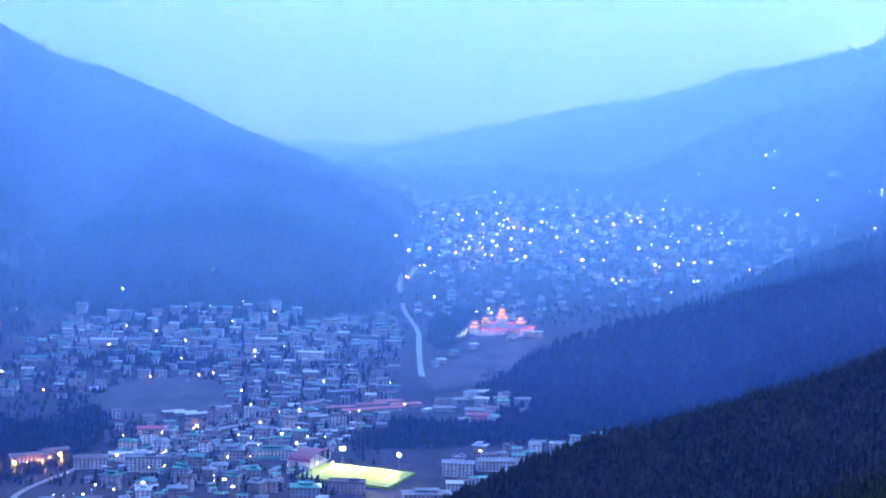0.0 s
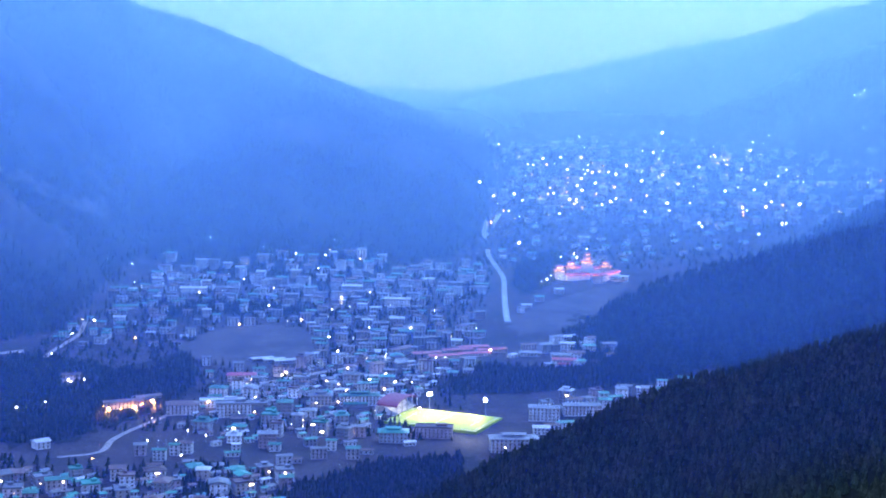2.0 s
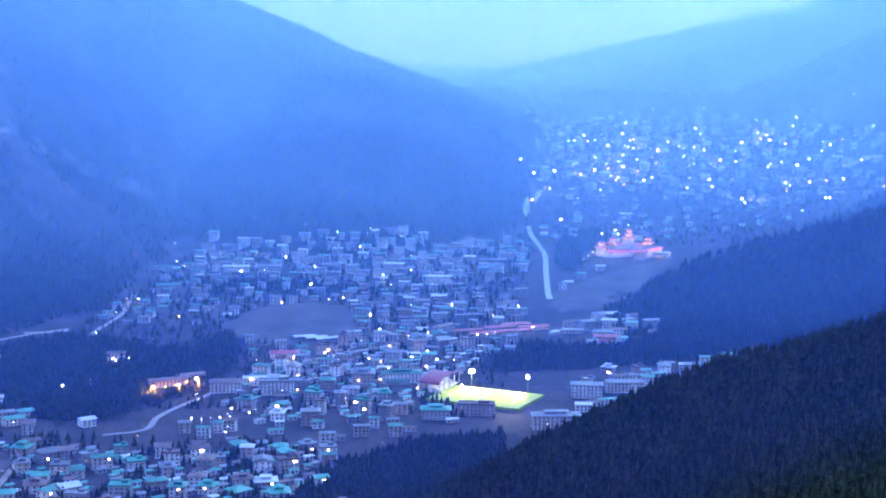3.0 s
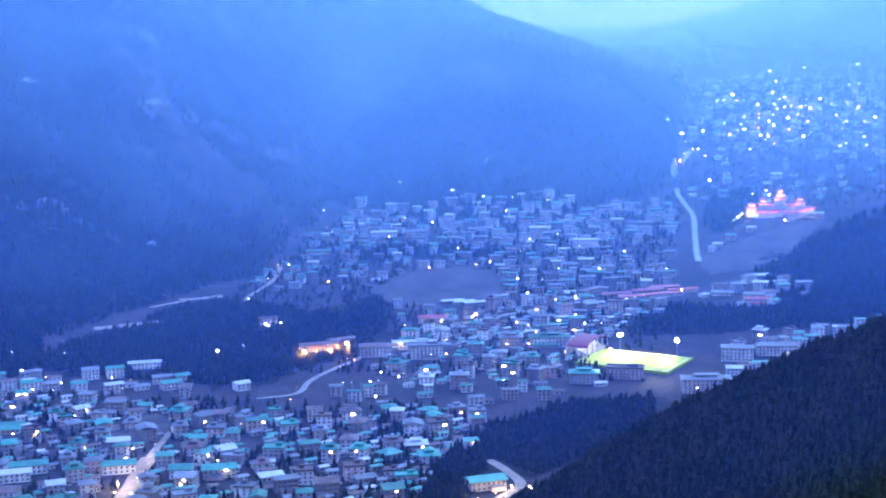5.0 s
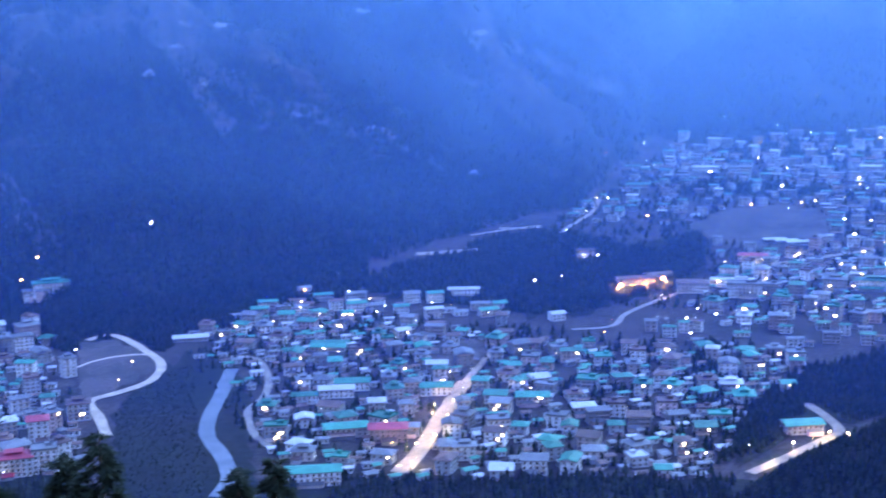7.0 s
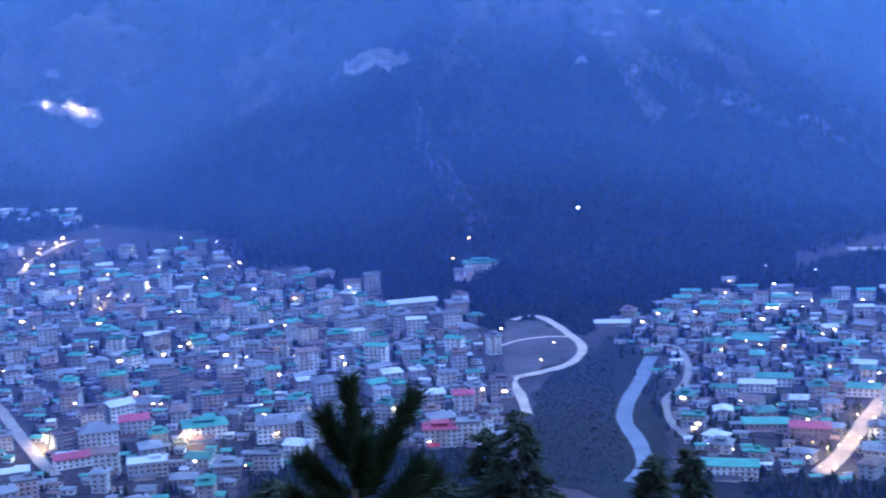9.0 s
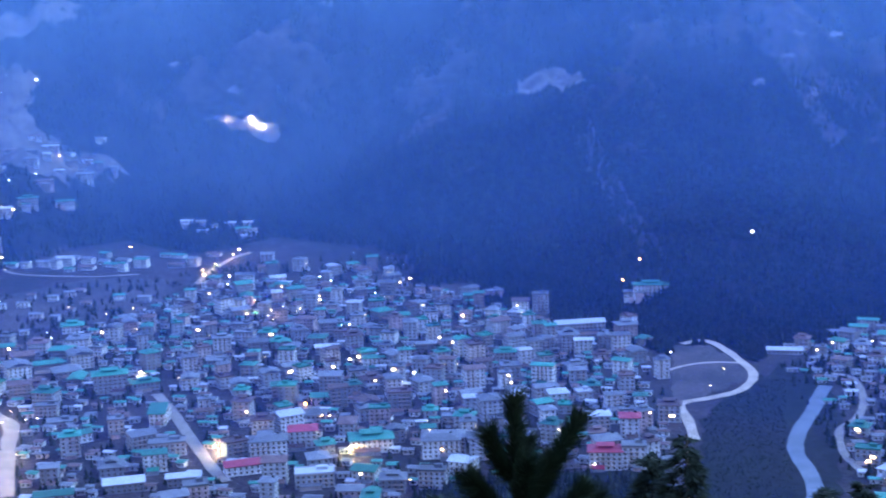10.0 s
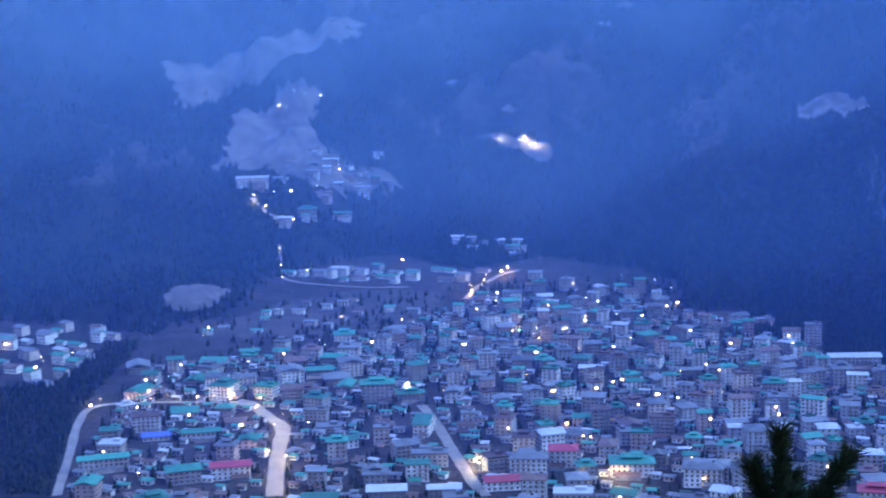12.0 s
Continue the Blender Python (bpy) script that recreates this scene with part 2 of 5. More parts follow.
RED_LAMP = material("red_lamp", (0.9, 0.2, 0.2), 0.5, bump=0, emit=(1.0, 0.12, 0.12), strength=1.8)
FLOOD = material("floodlight_panel", (0.9, 0.9, 0.9), 0.5, bump=0, emit=(1.0, 0.95, 0.8), strength=16)
LIT_WINDOW = material("lit_window_glass", (0.5, 0.4, 0.3), 0.3, bump=0, emit=(1.0, 0.72, 0.38), strength=2.2)


# ---- mesh helpers ----
def mesh_from(name, verts, faces, mats, index=None):
    me = bpy.data.meshes.new(name)
    me.from_pydata([tuple(v) for v in verts], [], [tuple(f) for f in faces])
    for m in mats:
        me.materials.append(m)
    if index is not None:
        me.polygons.foreach_set("material_index", np.asarray(index, dtype=np.int32))
    me.update()
    return me


def box(verts, faces, cx, cy, z0, w, d, h, turn=0.0):
    """Adds a box standing on z0 to a list of vertices and faces."""
    k, c, s = len(verts), math.cos(turn), math.sin(turn)
    for z in (z0, z0 + h):
        for sx, sy in ((-1, -1), (1, -1), (1, 1), (-1, 1)):
            x, y = sx * w / 2, sy * d / 2
            verts.append((cx + c * x - s * y, cy + s * x + c * y, z))
    faces += [(k + 3, k + 2, k + 1, k), (k + 4, k + 5, k + 6, k + 7)] + [(k + i, k + (i + 1) % 4, k + 4 + (i + 1) % 4, k + 4 + i) for i in range(4)]


def part(name, me, parent, label=""):
    ob = new(name, me)
    ob.parent = parent
    if label:
        ob["label"] = label
    return ob


def sheet(name, az, r, mat, label, z_of=None, smooth=True):
    """A sheet over bearings and ranges, laid on the land."""
    a, q = np.meshgrid(np.radians(az), r)
    x, y = -q * np.sin(a), q * np.cos(a)
    z = height(x.ravel(), y.ravel())
    co = np.stack([x.ravel(), y.ravel(), z], 1)
    n, k = len(r), len(az)
    i = np.arange((n - 1) * (k - 1))
    v = i // (k - 1) * k + i % (k - 1)
    quads = np.stack([v, v + k, v + k + 1, v + 1], 1)
    return co, quads


def fast_mesh(name, co, quads, mats, index=None, smooth=False):
    me = bpy.data.meshes.new(name)
    size = quads.shape[1]
    me.vertices.add(len(co))
    me.vertices.foreach_set("co", np.asarray(co, dtype=np.float32).ravel())
    me.loops.add(quads.size)
    me.loops.foreach_set("vertex_index", quads.astype(np.int32).ravel())
    me.polygons.add(len(quads))
    me.polygons.foreach_set("loop_start", np.arange(len(quads), dtype=np.int32) * size)
    for m in mats:
        me.materials.append(m)
    if index is not None:
        me.polygons.foreach_set("material_index", np.asarray(index, dtype=np.int32))
    me.polygons.foreach_set("use_smooth", np.full(len(quads), smooth))
    me.update()
    me.validate()
    return me


# ---- the ground: one sheet from the lookout to the far ridges ----
bearings = np.concatenate([np.arange(-180, -24, 4.0), np.arange(-24, 80, 0.22), np.arange(80, 181, 4.0)])
ranges = np.concatenate([[0.01], np.geomspace(0.5, 560, 60), np.arange(568, 2400, 8.0), np.arange(2400, 4800, 16.0), [4850, 4990]])
co, quads = sheet("ground", bearings, ranges, None, "")
mid = co[quads[:, 0]]
rr, aa = np.hypot(mid[:, 0], mid[:, 1]), np.degrees(np.arctan2(-mid[:, 0], mid[:, 1]))
settled = (mid[:, 2] < floor_height(aa, rr) + 4) & (rr > 800) & (rr < along(aa, RANGE_FOOT, 1) + np.where((aa > 26.5) & (aa < 46), -85, 15))
spurs = fbm((mid[:, 0] + mid[:, 1]) / 300, (mid[:, 0] - mid[:, 1]) / 620, 5, 3) + 0.25 * fbm(mid[:, 0] / 40, mid[:, 1] / 40, 3, 19)
sort = np.where(settled, 1, np.where((spurs > 0.10) & (aa > 8) & (rr > along(aa, RANGE_FOOT, 1) + 220), 2, 0))
ground = new("ground", fast_mesh("ground", co, quads, [LAND, VALLEY, BARE], sort, True))
tagged(ground, "wooded valley sides and bare brown valley floor at dusk", "ground", kind="structure")

# ---- sheets standing in for evening haze, airlight colour put into their tints ----
HAZE_SHEETS = ((640, 0.045, (0.04, 0.14, 0.96), 30), (950, 0.07, (0.08, 0.24, 0.97), 60), (1250, 0.085, (0.17, 0.39, 0.98), 80),
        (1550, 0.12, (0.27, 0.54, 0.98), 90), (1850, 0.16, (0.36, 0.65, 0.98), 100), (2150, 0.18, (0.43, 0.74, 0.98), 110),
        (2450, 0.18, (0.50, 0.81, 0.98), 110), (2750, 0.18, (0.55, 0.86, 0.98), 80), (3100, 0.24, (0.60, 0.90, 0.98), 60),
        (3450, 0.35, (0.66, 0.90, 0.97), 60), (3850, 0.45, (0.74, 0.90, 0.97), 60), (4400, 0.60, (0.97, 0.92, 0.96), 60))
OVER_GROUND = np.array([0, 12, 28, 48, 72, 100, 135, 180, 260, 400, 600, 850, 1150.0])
for k, (r, thick, tone, settle) in enumerate(HAZE_SHEETS):
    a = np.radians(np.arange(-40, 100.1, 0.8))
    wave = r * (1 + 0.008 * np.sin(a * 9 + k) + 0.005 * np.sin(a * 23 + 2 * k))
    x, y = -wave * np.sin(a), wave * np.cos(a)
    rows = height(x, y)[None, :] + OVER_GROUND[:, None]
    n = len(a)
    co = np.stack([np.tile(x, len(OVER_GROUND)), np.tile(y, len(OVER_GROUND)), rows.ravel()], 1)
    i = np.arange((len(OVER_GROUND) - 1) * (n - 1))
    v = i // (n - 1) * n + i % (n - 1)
    me = fast_mesh("haze", co, np.stack([v, v + 1, v + n + 1, v + n], 1), [haze_sheet_material("blue_haze_sheet", tone, thick)], None, True)
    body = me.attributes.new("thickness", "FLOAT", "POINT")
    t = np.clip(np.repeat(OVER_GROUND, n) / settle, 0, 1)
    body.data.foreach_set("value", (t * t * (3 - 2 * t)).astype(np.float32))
    tagged(new("backdrop_haze", me), "translucent blue sheet standing in for evening haze across the valley", "haze", kind="structure")


# ---- buildings ----
def gable(verts, faces, z, w, d, rise, over, thick=0.25):
    """A pitched roof with its ridge along x, eaves over the walls."""
    k, W, D = len(verts), w / 2 + over, d / 2 + over
    for t in (0, thick):
        verts += [(-W, -D, z + t), (W, -D, z + t), (W, D, z + t), (-W, D, z + t), (-W, 0, z + rise + t), (W, 0, z + rise + t)]
    faces += [(k, k + 4, k + 5, k + 1), (k + 3, k + 2, k + 5, k + 4), (k + 6, k + 7, k + 11, k + 10), (k + 8, k + 9, k + 10, k + 11),
              (k, k + 1, k + 7, k + 6), (k + 2, k + 3, k + 9, k + 8), (k, k + 6, k + 10, k + 4), (k + 4, k + 10, k + 9, k + 3),
              (k + 1, k + 5, k + 11, k + 7), (k + 5, k + 2, k + 8, k + 11)]


def hip(verts, faces, z, w, d, rise, over, thick=0.25):
    """A hipped roof, ridge along its longer side."""
    k, W, D = len(verts), w / 2 + over, d / 2 + over
    rx, ry = (W - D * 0.8, 0.0) if W >= D else (0.0, D - W * 0.8)
    rx, ry = max(rx, 0.4 if W >= D else 0), max(ry, 0.4 if W < D else 0)
    verts += [(-W, -D, z), (W, -D, z), (W, D, z), (-W, D, z), (-W, -D, z + thick), (W, -D, z + thick), (W, D, z + thick), (-W, D, z + thick)]
    faces += [(k + 3, k + 2, k + 1, k)] + [(k + i, k + (i + 1) % 4, k + 4 + (i + 1) % 4, k + 4 + i) for i in range(4)]
    top = z + thick + rise
    if W >= D:
        verts += [(-rx, 0, top), (rx, 0, top)]
        faces += [(k + 4, k + 5, k + 9, k + 8), (k + 5, k + 6, k + 9), (k + 6, k + 7, k + 8, k + 9), (k + 7, k + 4, k + 8)]
    else:
        verts += [(0, -ry, top), (0, ry, top)]
        faces += [(k + 4, k + 5, k + 8), (k + 5, k + 6, k + 9, k + 8), (k + 6, k + 7, k + 9), (k + 7, k + 4, k + 8, k + 9)]


MESHES = {}


def kept(key, make):
    if key not in MESHES:
        MESHES[key] = make()
    return MESHES[key]


def wall_mesh(w, d, h, wall):
    def make():
        v, f = [], []
        box(v, f, 0, 0, -9, w, d, h + 9)
        box(v, f, 0, 0, 0, w + 0.5, d + 0.5, 0.6)
        return mesh_from("wall", v, f, [WALLS[wall]])
    return kept(("wall", w, d, h, wall), make)


def roof_mesh(w, d, style, colour):
    def make():
        v, f = [], []
        if style == "gable":
            gable(v, f, 0, w, d, 0.16 * d, 1.3)
        elif style == "lantern":
            hip(v, f, 0, w, d, 0.13 * min(w, d), 1.5)
            box(v, f, 0, 0, 0.08 * min(w, d), w * 0.45, d * 0.45, 1.6)
            k = len(v)
            gable(v, f, 0.08 * min(w, d) + 1.7, w * 0.5, d * 0.5, 0.08 * d, 0.8)
        elif style == "flat":
            box(v, f, 0, 0, 0, w + 0.8, d + 0.8, 0.5)
            box(v, f, w * 0.2, d * 0.15, 0.5, w * 0.3, d * 0.3, 2.2)
            for sx, sy in ((0, 1), (0, -1), (1, 0), (-1, 0)):
                box(v, f, sx * (w / 2 + 0.25), sy * (d / 2 + 0.25), 0.5, (w + 0.8) if sy else 0.3, (d + 0.8) if sx else 0.3, 0.7)
        else:
            hip(v, f, 0, w, d, 0.17 * min(w, d), 1.3)
        return mesh_from("roof", v, f, [ROOFS[colour]])
    return kept(("roof", w, d, style, colour), make)


def windows_mesh(w, d, storeys):
    """Framed panes standing just proud of all four walls."""
    def make():
        v, f, idx = [], [], []
        for s in range(storeys):
            z = 1.0 + 3.1 * s
            for a, run, off in ((0, w, d / 2), (1, d, w / 2), (2, w, d / 2), (3, d, w / 2)):
                n, c, q = max(2, int(run / 3.6)), math.cos(a * math.pi / 2), math.sin(a * math.pi / 2)
                for i in range(n):
                    u = (i + 0.5) * run / n - run / 2
                    for deep, wide, z0, high, m in ((0.10, 1.7, z, 1.8, 0), (0.16, 1.2, z + 0.25, 1.3, 1)):
                        out = off + deep / 2
                        box(v, f, c * u + q * out, q * u - c * out, z0, wide, deep, high, a * math.pi / 2)
                        idx += [m] * 6
        return mesh_from("windows", v, f, [TRIM, GLASS], idx)
    return kept(("windows", w, d, storeys), make)


def band_mesh(w, d):
    def make():
        v, f = [], []
        for sx, sy in ((0, 1), (0, -1), (1, 0), (-1, 0)):
            box(v, f, sx * (w / 2 + 0.1), sy * (d / 2 + 0.1), 0, (w + 0.5) if sy else 0.3, (d + 0.5) if sx else 0.3, 0.5)
        return mesh_from("cornice", v, f, [TRIM])
    return kept(("band", w, d), make)


def glow_mesh(w, h):
    def make():
        v, f = [], []
        box(v, f, 0, -0.12, 0, w, 0.12, h)
        return mesh_from("lit_window", v, f, [LIT_WINDOW])
    return kept(("glow", w, h), make)


def annex_roof_mesh(w, d, colour):
    def make():
        v, f = [], []
        W, D = w / 2 + 0.5, d / 2 + 0.5
        for t in (0, 0.2):
            v.extend([(-W, -D, t), (W, -D, t), (W, D - 0.5, 0.9 + t), (-W, D - 0.5, 0.9 + t)])
        f.extend([(3, 2, 1, 0), (4, 5, 6, 7)] + [(i, (i + 1) % 4, 4 + (i + 1) % 4, 4 + i) for i in range(4)])
        return mesh_from("annex_roof", v, f, [ROOFS[colour]])
    return kept(("annex_roof", w, d, colour), make)


def balcony_mesh(w):
    """A slab with a railing of posts and two rails."""
    def make():
        v, f = [], []
        box(v, f, 0, -0.6, 0, w, 1.2, 0.18)
        for z in (0.55, 1.0):
            box(v, f, 0, -1.15, z, w, 0.08, 0.1)
        for i in range(5):
            box(v, f, (i - 2) * (w - 0.1) / 4, -1.15, 0.18, 0.1, 0.1, 0.85)
        return mesh_from("balcony", v, f, [TRIM])
    return kept(("balcony", w), make)


def tank_mesh():
    def make():
        bm = bmesh.new()
        bmesh.ops.create_cone(bm, cap_ends=True, segments=10, radius1=1.0, radius2=0.9, depth=2.0)
        me = bpy.data.meshes.new("water_tank")
        bm.to_mesh(me)
        bm.free()
        me.materials.append(GLASS)
        return me
    return kept("tank", make)


COLOUR_WORDS = {"teal": "teal-green", "grey": "weathered grey", "white": "pale white", "red": "bright red", "brown": "rust-brown", "blue": "blue"}
WALL_WORDS = ("whitewashed", "grey-rendered", "cream", "rose-washed")


def building(x, y, turn, w, d, storeys, style="lantern", colour="teal", wall=0, fine=True, lit=0, group="town buildings", z=None):
    """A building with its walls, roof, cornice and rows of windows, standing on the land."""
    h = storeys * 3.1 + 0.6
    kind = "apartment_building" if storeys >= 4 else "long_building" if w > 2.4 * d else "house"
    top = new(kind)
    top.matrix_basis = pose(x, y, ground_at(x, y) if z is None else z, 0, 0, turn)
    tagged(top, f"{WALL_WORDS[wall]} {storeys}-storey {'block' if storeys >= 4 else 'house'} with {COLOUR_WORDS[colour]} sheet roof", "building", group)
    part("wall", wall_mesh(w, d, h, wall), top)
    part("roof", roof_mesh(w, d, style, colour), top).location = (0, 0, h)
    sides = ((0, -d / 2, 0, w), (w / 2, 0, 90, d), (0, d / 2, 180, w), (-w / 2, 0, 270, d))
    part("cornice", band_mesh(w, d), top).location = (0, 0, h - 0.7)
    part("windows", windows_mesh(w, d, storeys), top)["kind"] = "stuff"
    pick = int(abs(x * 5 + y * 11))
    if storeys >= 2 and pick % 3:
        deep = 4 if pick % 2 else 6
        long = max(4, 2 * int(w * (0.3, 0.45, 0.6)[pick % 3] / 2))
        lean = part("annex", wall_mesh(long, deep, 3.0, (1, 2, 1, 3)[pick % 4]), top, "low lean-to annex")
        lean.location = ((pick % 5 - 2) * w * 0.12, -d / 2 - deep / 2 - 0.02, 0)
        part("annex_roof", annex_roof_mesh(long, deep, ("brown", "grey", colour, "grey")[pick % 4]), lean).location = (0, 0, 3.0)
    if storeys >= 3 and pick % 4:
        for k in range(1, storeys):
            part("balcony", balcony_mesh(round(w * 0.5)), top).location = ((pick % 3 - 1) * w * 0.2, -d / 2 - 0.02, 3.1 * k + 0.1)
    if storeys >= 4:
        part("water_tank", tank_mesh(), top, "black plastic roof tank").location = (w * 0.28, d * 0.1, h + 0.14 * min(w, d))
    for k in range(lit):
        sx, sy, a, run = sides[0]
        part("lit_window", glow_mesh((1.3, 1.3, 3.2)[int(abs(x + 3 * y)) % 3], 1.4), top, "warmly lit window").matrix_basis = pose(sx + run * (((x * 0.37 + y * 0.73 + k * 0.61) % 0.8) - 0.4), sy, 1.2 + 3.1 * (int(abs(x * 3 + y * 5 + 2 * k)) % storeys), 0, 0, a)
    return top


def inside(x, y, ring):
    hit = False
    for (x0, y0), (x1, y1) in zip(ring, ring[1:] + ring[:1]):
        if (y0 > y) != (y1 > y) and x < (x1 - x0) * (y - y0) / (y1 - y0) + x0:
            hit = not hit
    return hit


class Plots:
    """Circles of taken ground, sorted into squares for quick lookup."""
    squares = {}

    def append(self, plot):
        self.squares.setdefault((int(plot[0] // 40), int(plot[1] // 40)), []).append(plot)

    def near(self, x, y):
        i, j = int(x // 40), int(y // 40)
        return [p for a in (-1, 0, 1) for b in (-1, 0, 1) for p in self.squares.get((i + a, j + b), ())]


TAKEN = Plots()


def free(x, y, radius):
    return all((x - a) ** 2 + (y - b) ** 2 > (radius + c) ** 2 for a, b, c in TAKEN.near(x, y))


def quarter(ring, step, turn, storeys, palette, seed, fine=True, size=(9, 17), fill=0.85, lit=0.25, group="town buildings", depth=0.8):
    """Fills a quarter of the town with buildings in loose rows along its streets."""
    rnd = random.Random(seed)
    c, s = math.cos(radians(turn)), math.sin(radians(turn))
    us = [(c * x + s * y, -s * x + c * y) for x, y in ring]
    u0, u1, v0, v1 = min(u for u, _ in us), max(u for u, _ in us), min(v for _, v in us), max(v for _, v in us)
    v = v0 + step / 2
    while v < v1:
        u = u0 + rnd.random() * step
        while u < u1:
            a, b = u + rnd.uniform(-0.25, 0.25) * step, v + rnd.uniform(-0.4, 0.4) * step
            x, y = c * a - s * b, s * a + c * b
            w, d = (round(rnd.uniform(*size) / 2) * 2 for _ in range(2))
            d = min(d, round(w * depth / 2) * 2 + 2)
            if inside(x, y, ring) and rnd.random() < fill and free(x, y, max(w, d) * 0.55):
                colour = rnd.choice(palette)
                n = rnd.randint(*storeys)
                building(x, y, turn + rnd.choice((0, 0, 90)) + rnd.gauss(0, 14), w, d, n, rnd.choice(("lantern", "gable", "gable", "hip", "flat") if fine else ("gable", "hip", "gable", "flat")),
                         colour, rnd.choice((0, 0, 0, 1, 1, 1, 2, 3)), fine, rnd.choice((1, 1, 1, 2)) if rnd.random() < lit else 0, group)
                TAKEN.append((x, y, max(w, d) * 0.5))
            u += step * rnd.uniform(0.9, 1.25)
        v += step


def crowd(name, rings, step, turn, storeys, palette, seed, size=(9, 19), label="crowd of small distant town houses with sheet roofs"):
    """Small far houses joined into one: walls, pitched roofs and window bands."""
    rnd = random.Random(seed)
    mats = WALLS + [ROOFS[c] for c in sorted(ROOFS)] + [GLASS]
    order = sorted(ROOFS)
    v, f, idx = [], [], []
    for ring in rings:
        x0, x1, y0, y1 = min(p[0] for p in ring), max(p[0] for p in ring), min(p[1] for p in ring), max(p[1] for p in ring)
        for i in range(int((x1 - x0) / step) + 1):
            for j in range(int((y1 - y0) / step) + 1):
                x, y = x0 + (i + rnd.uniform(0.1, 0.9)) * step, y0 + (j + rnd.uniform(0.1, 0.9)) * step
                w, d = rnd.uniform(*size), rnd.uniform(0.75 * size[0], 0.65 * size[1])
                if not inside(x, y, ring) or rnd.random() > 0.86 or any(inside(x, y, c) for c in CLEAR) or not free(x, y, w * 0.5):
                    continue
                a, n = radians(turn + rnd.uniform(-14, 14)), rnd.randint(*storeys)
                z, h, wall = ground_at(x, y), n * 3.0 + 0.5, rnd.choice((0, 0, 0, 1, 2))
                hv, hf, hi = [], [], []
                box(hv, hf, 0, 0, -8, w, d, h + 8)
                hi += [wall] * 6
                before = len(hf)
                gable(hv, hf, h, w, d, 0.17 * d, 1.1)
                hi += [len(WALLS) + order.index(rnd.choice(palette))] * (len(hf) - before)
                for s in range(n):
                    for k in range(max(2, int(w / 3.4))):
                        u = (k + 0.5) * w / max(2, int(w / 3.4)) - w / 2
                        box(hv, hf, u, -d / 2 - 0.04, 1.0 + 3 * s, 1.5, 0.2, 1.6)
                        hi += [len(mats) - 1] * 6
                base, c, q = len(v), math.cos(a), math.sin(a)
                v += [(x + c * p[0] - q * p[1], y + q * p[0] + c * p[1], z + p[2]) for p in hv]
                f += [tuple(base + e for e in face) for face in hf]
                idx += hi
                TAKEN.append((x, y, w * 0.45))
    ob = new(name, mesh_from(name, v, f, mats, idx))
    tagged(ob, label, "houses", kind="stuff")


MIX = ["teal"] * 9 + ["grey"] * 11 + ["white"] * 2 + ["brown"] * 6


# ---- roads, river, fields ----
def draped(name, rings, mat, label, category, lift=0.45):
    """A strip or patch made of rows of plan points, laid on the land."""
    k = len(rings[0])
    flat = np.array([p for ring in rings for p in ring])
    z = height(flat[:, 0], flat[:, 1]) + lift
    i = np.arange((len(rings) - 1) * (k - 1))
    v = i // (k - 1) * k + i % (k - 1)
    ob = new(name, fast_mesh(name, np.column_stack([flat, z]), np.stack([v, v + 1, v + k + 1, v + k], 1), [mat], None, True))
    return tagged(ob, label, category, kind="structure")


def smooth_line(points, step=5.0):
    """Catmull-Rom through the points."""
    p = [np.array(q, float) for q in points]
    p = [2 * p[0] - p[1]] + p + [2 * p[-1] - p[-2]]
    line = []
    for a, b, c, d in zip(p, p[1:], p[2:], p[3:]):
        n = max(2, int(np.linalg.norm(c - b) / step))
        for t in np.arange(n) / n:
            line.append(0.5 * (2 * b + (c - a) * t + (2 * a - 5 * b + 4 * c - d) * t ** 2 + (3 * b - a - 3 * c + d) * t ** 3))
    return np.array(line + [p[-2]])


WAY_LABELS = {"river": "pale shallow river winding over the valley floor", "road": "pale concrete road through the hillside town", "lane": "narrow unpaved lane", "scar": "bare earth scar running down the wooded slope"}


def road(name, points, width, mat):
    line = smooth_line(points)
    side = np.gradient(line, axis=0)
    side = np.stack([-side[:, 1], side[:, 0]], 1) / np.maximum(np.linalg.norm(side, axis=1), 1e-6)[:, None]
    s = np.arange(len(line))
    wide = width / 2 * (1 + 0.35 * fbm(s / 6.0 + points[0][0], s * 0.0, 3, 5))
    kind = name if name in WAY_LABELS else "lane" if width < 6 else "road"
    draped(name, [line + side * (wide * o)[:, None] for o in (1, 0.5, 0, -0.5, -1)][::-1], mat, WAY_LABELS[kind], kind, 1.0)
    for q in line[::2]:
        TAKEN.append((q[0], q[1], width / 2))


def patch(name, ring, mat, lift=2.2, clear=True):
    edge = smooth_line(list(ring) + [ring[0]], 6.0)
    s = np.arange(len(edge))
    mid = edge.mean(0)
    edge = mid + (edge - mid) * (1 + 0.30 * fbm(edge[:, 0] / 17, edge[:, 1] / 17, 4, 9))[:, None]
    label = {"clearing": "pale bare clearing on the wooded slope", "building_site": "bare building site cut into the wooded slope", "field": "dry brown field on the valley floor", "scrub": "dark scrub on the river bank", "grove_floor": "dark ground under the grove", "terrace_field": "small pale terrace on the mountainside"}[name]
    draped(name, [mid + (edge - mid) * t for t in (0.02, 0.12, 0.22, 0.32, 0.42, 0.52, 0.62, 0.72, 0.82, 0.91, 1.0)][::-1], mat, label, name.replace("_", " "), lift)
    if clear:
        CLEAR.append([tuple(p) for p in edge[::3]])


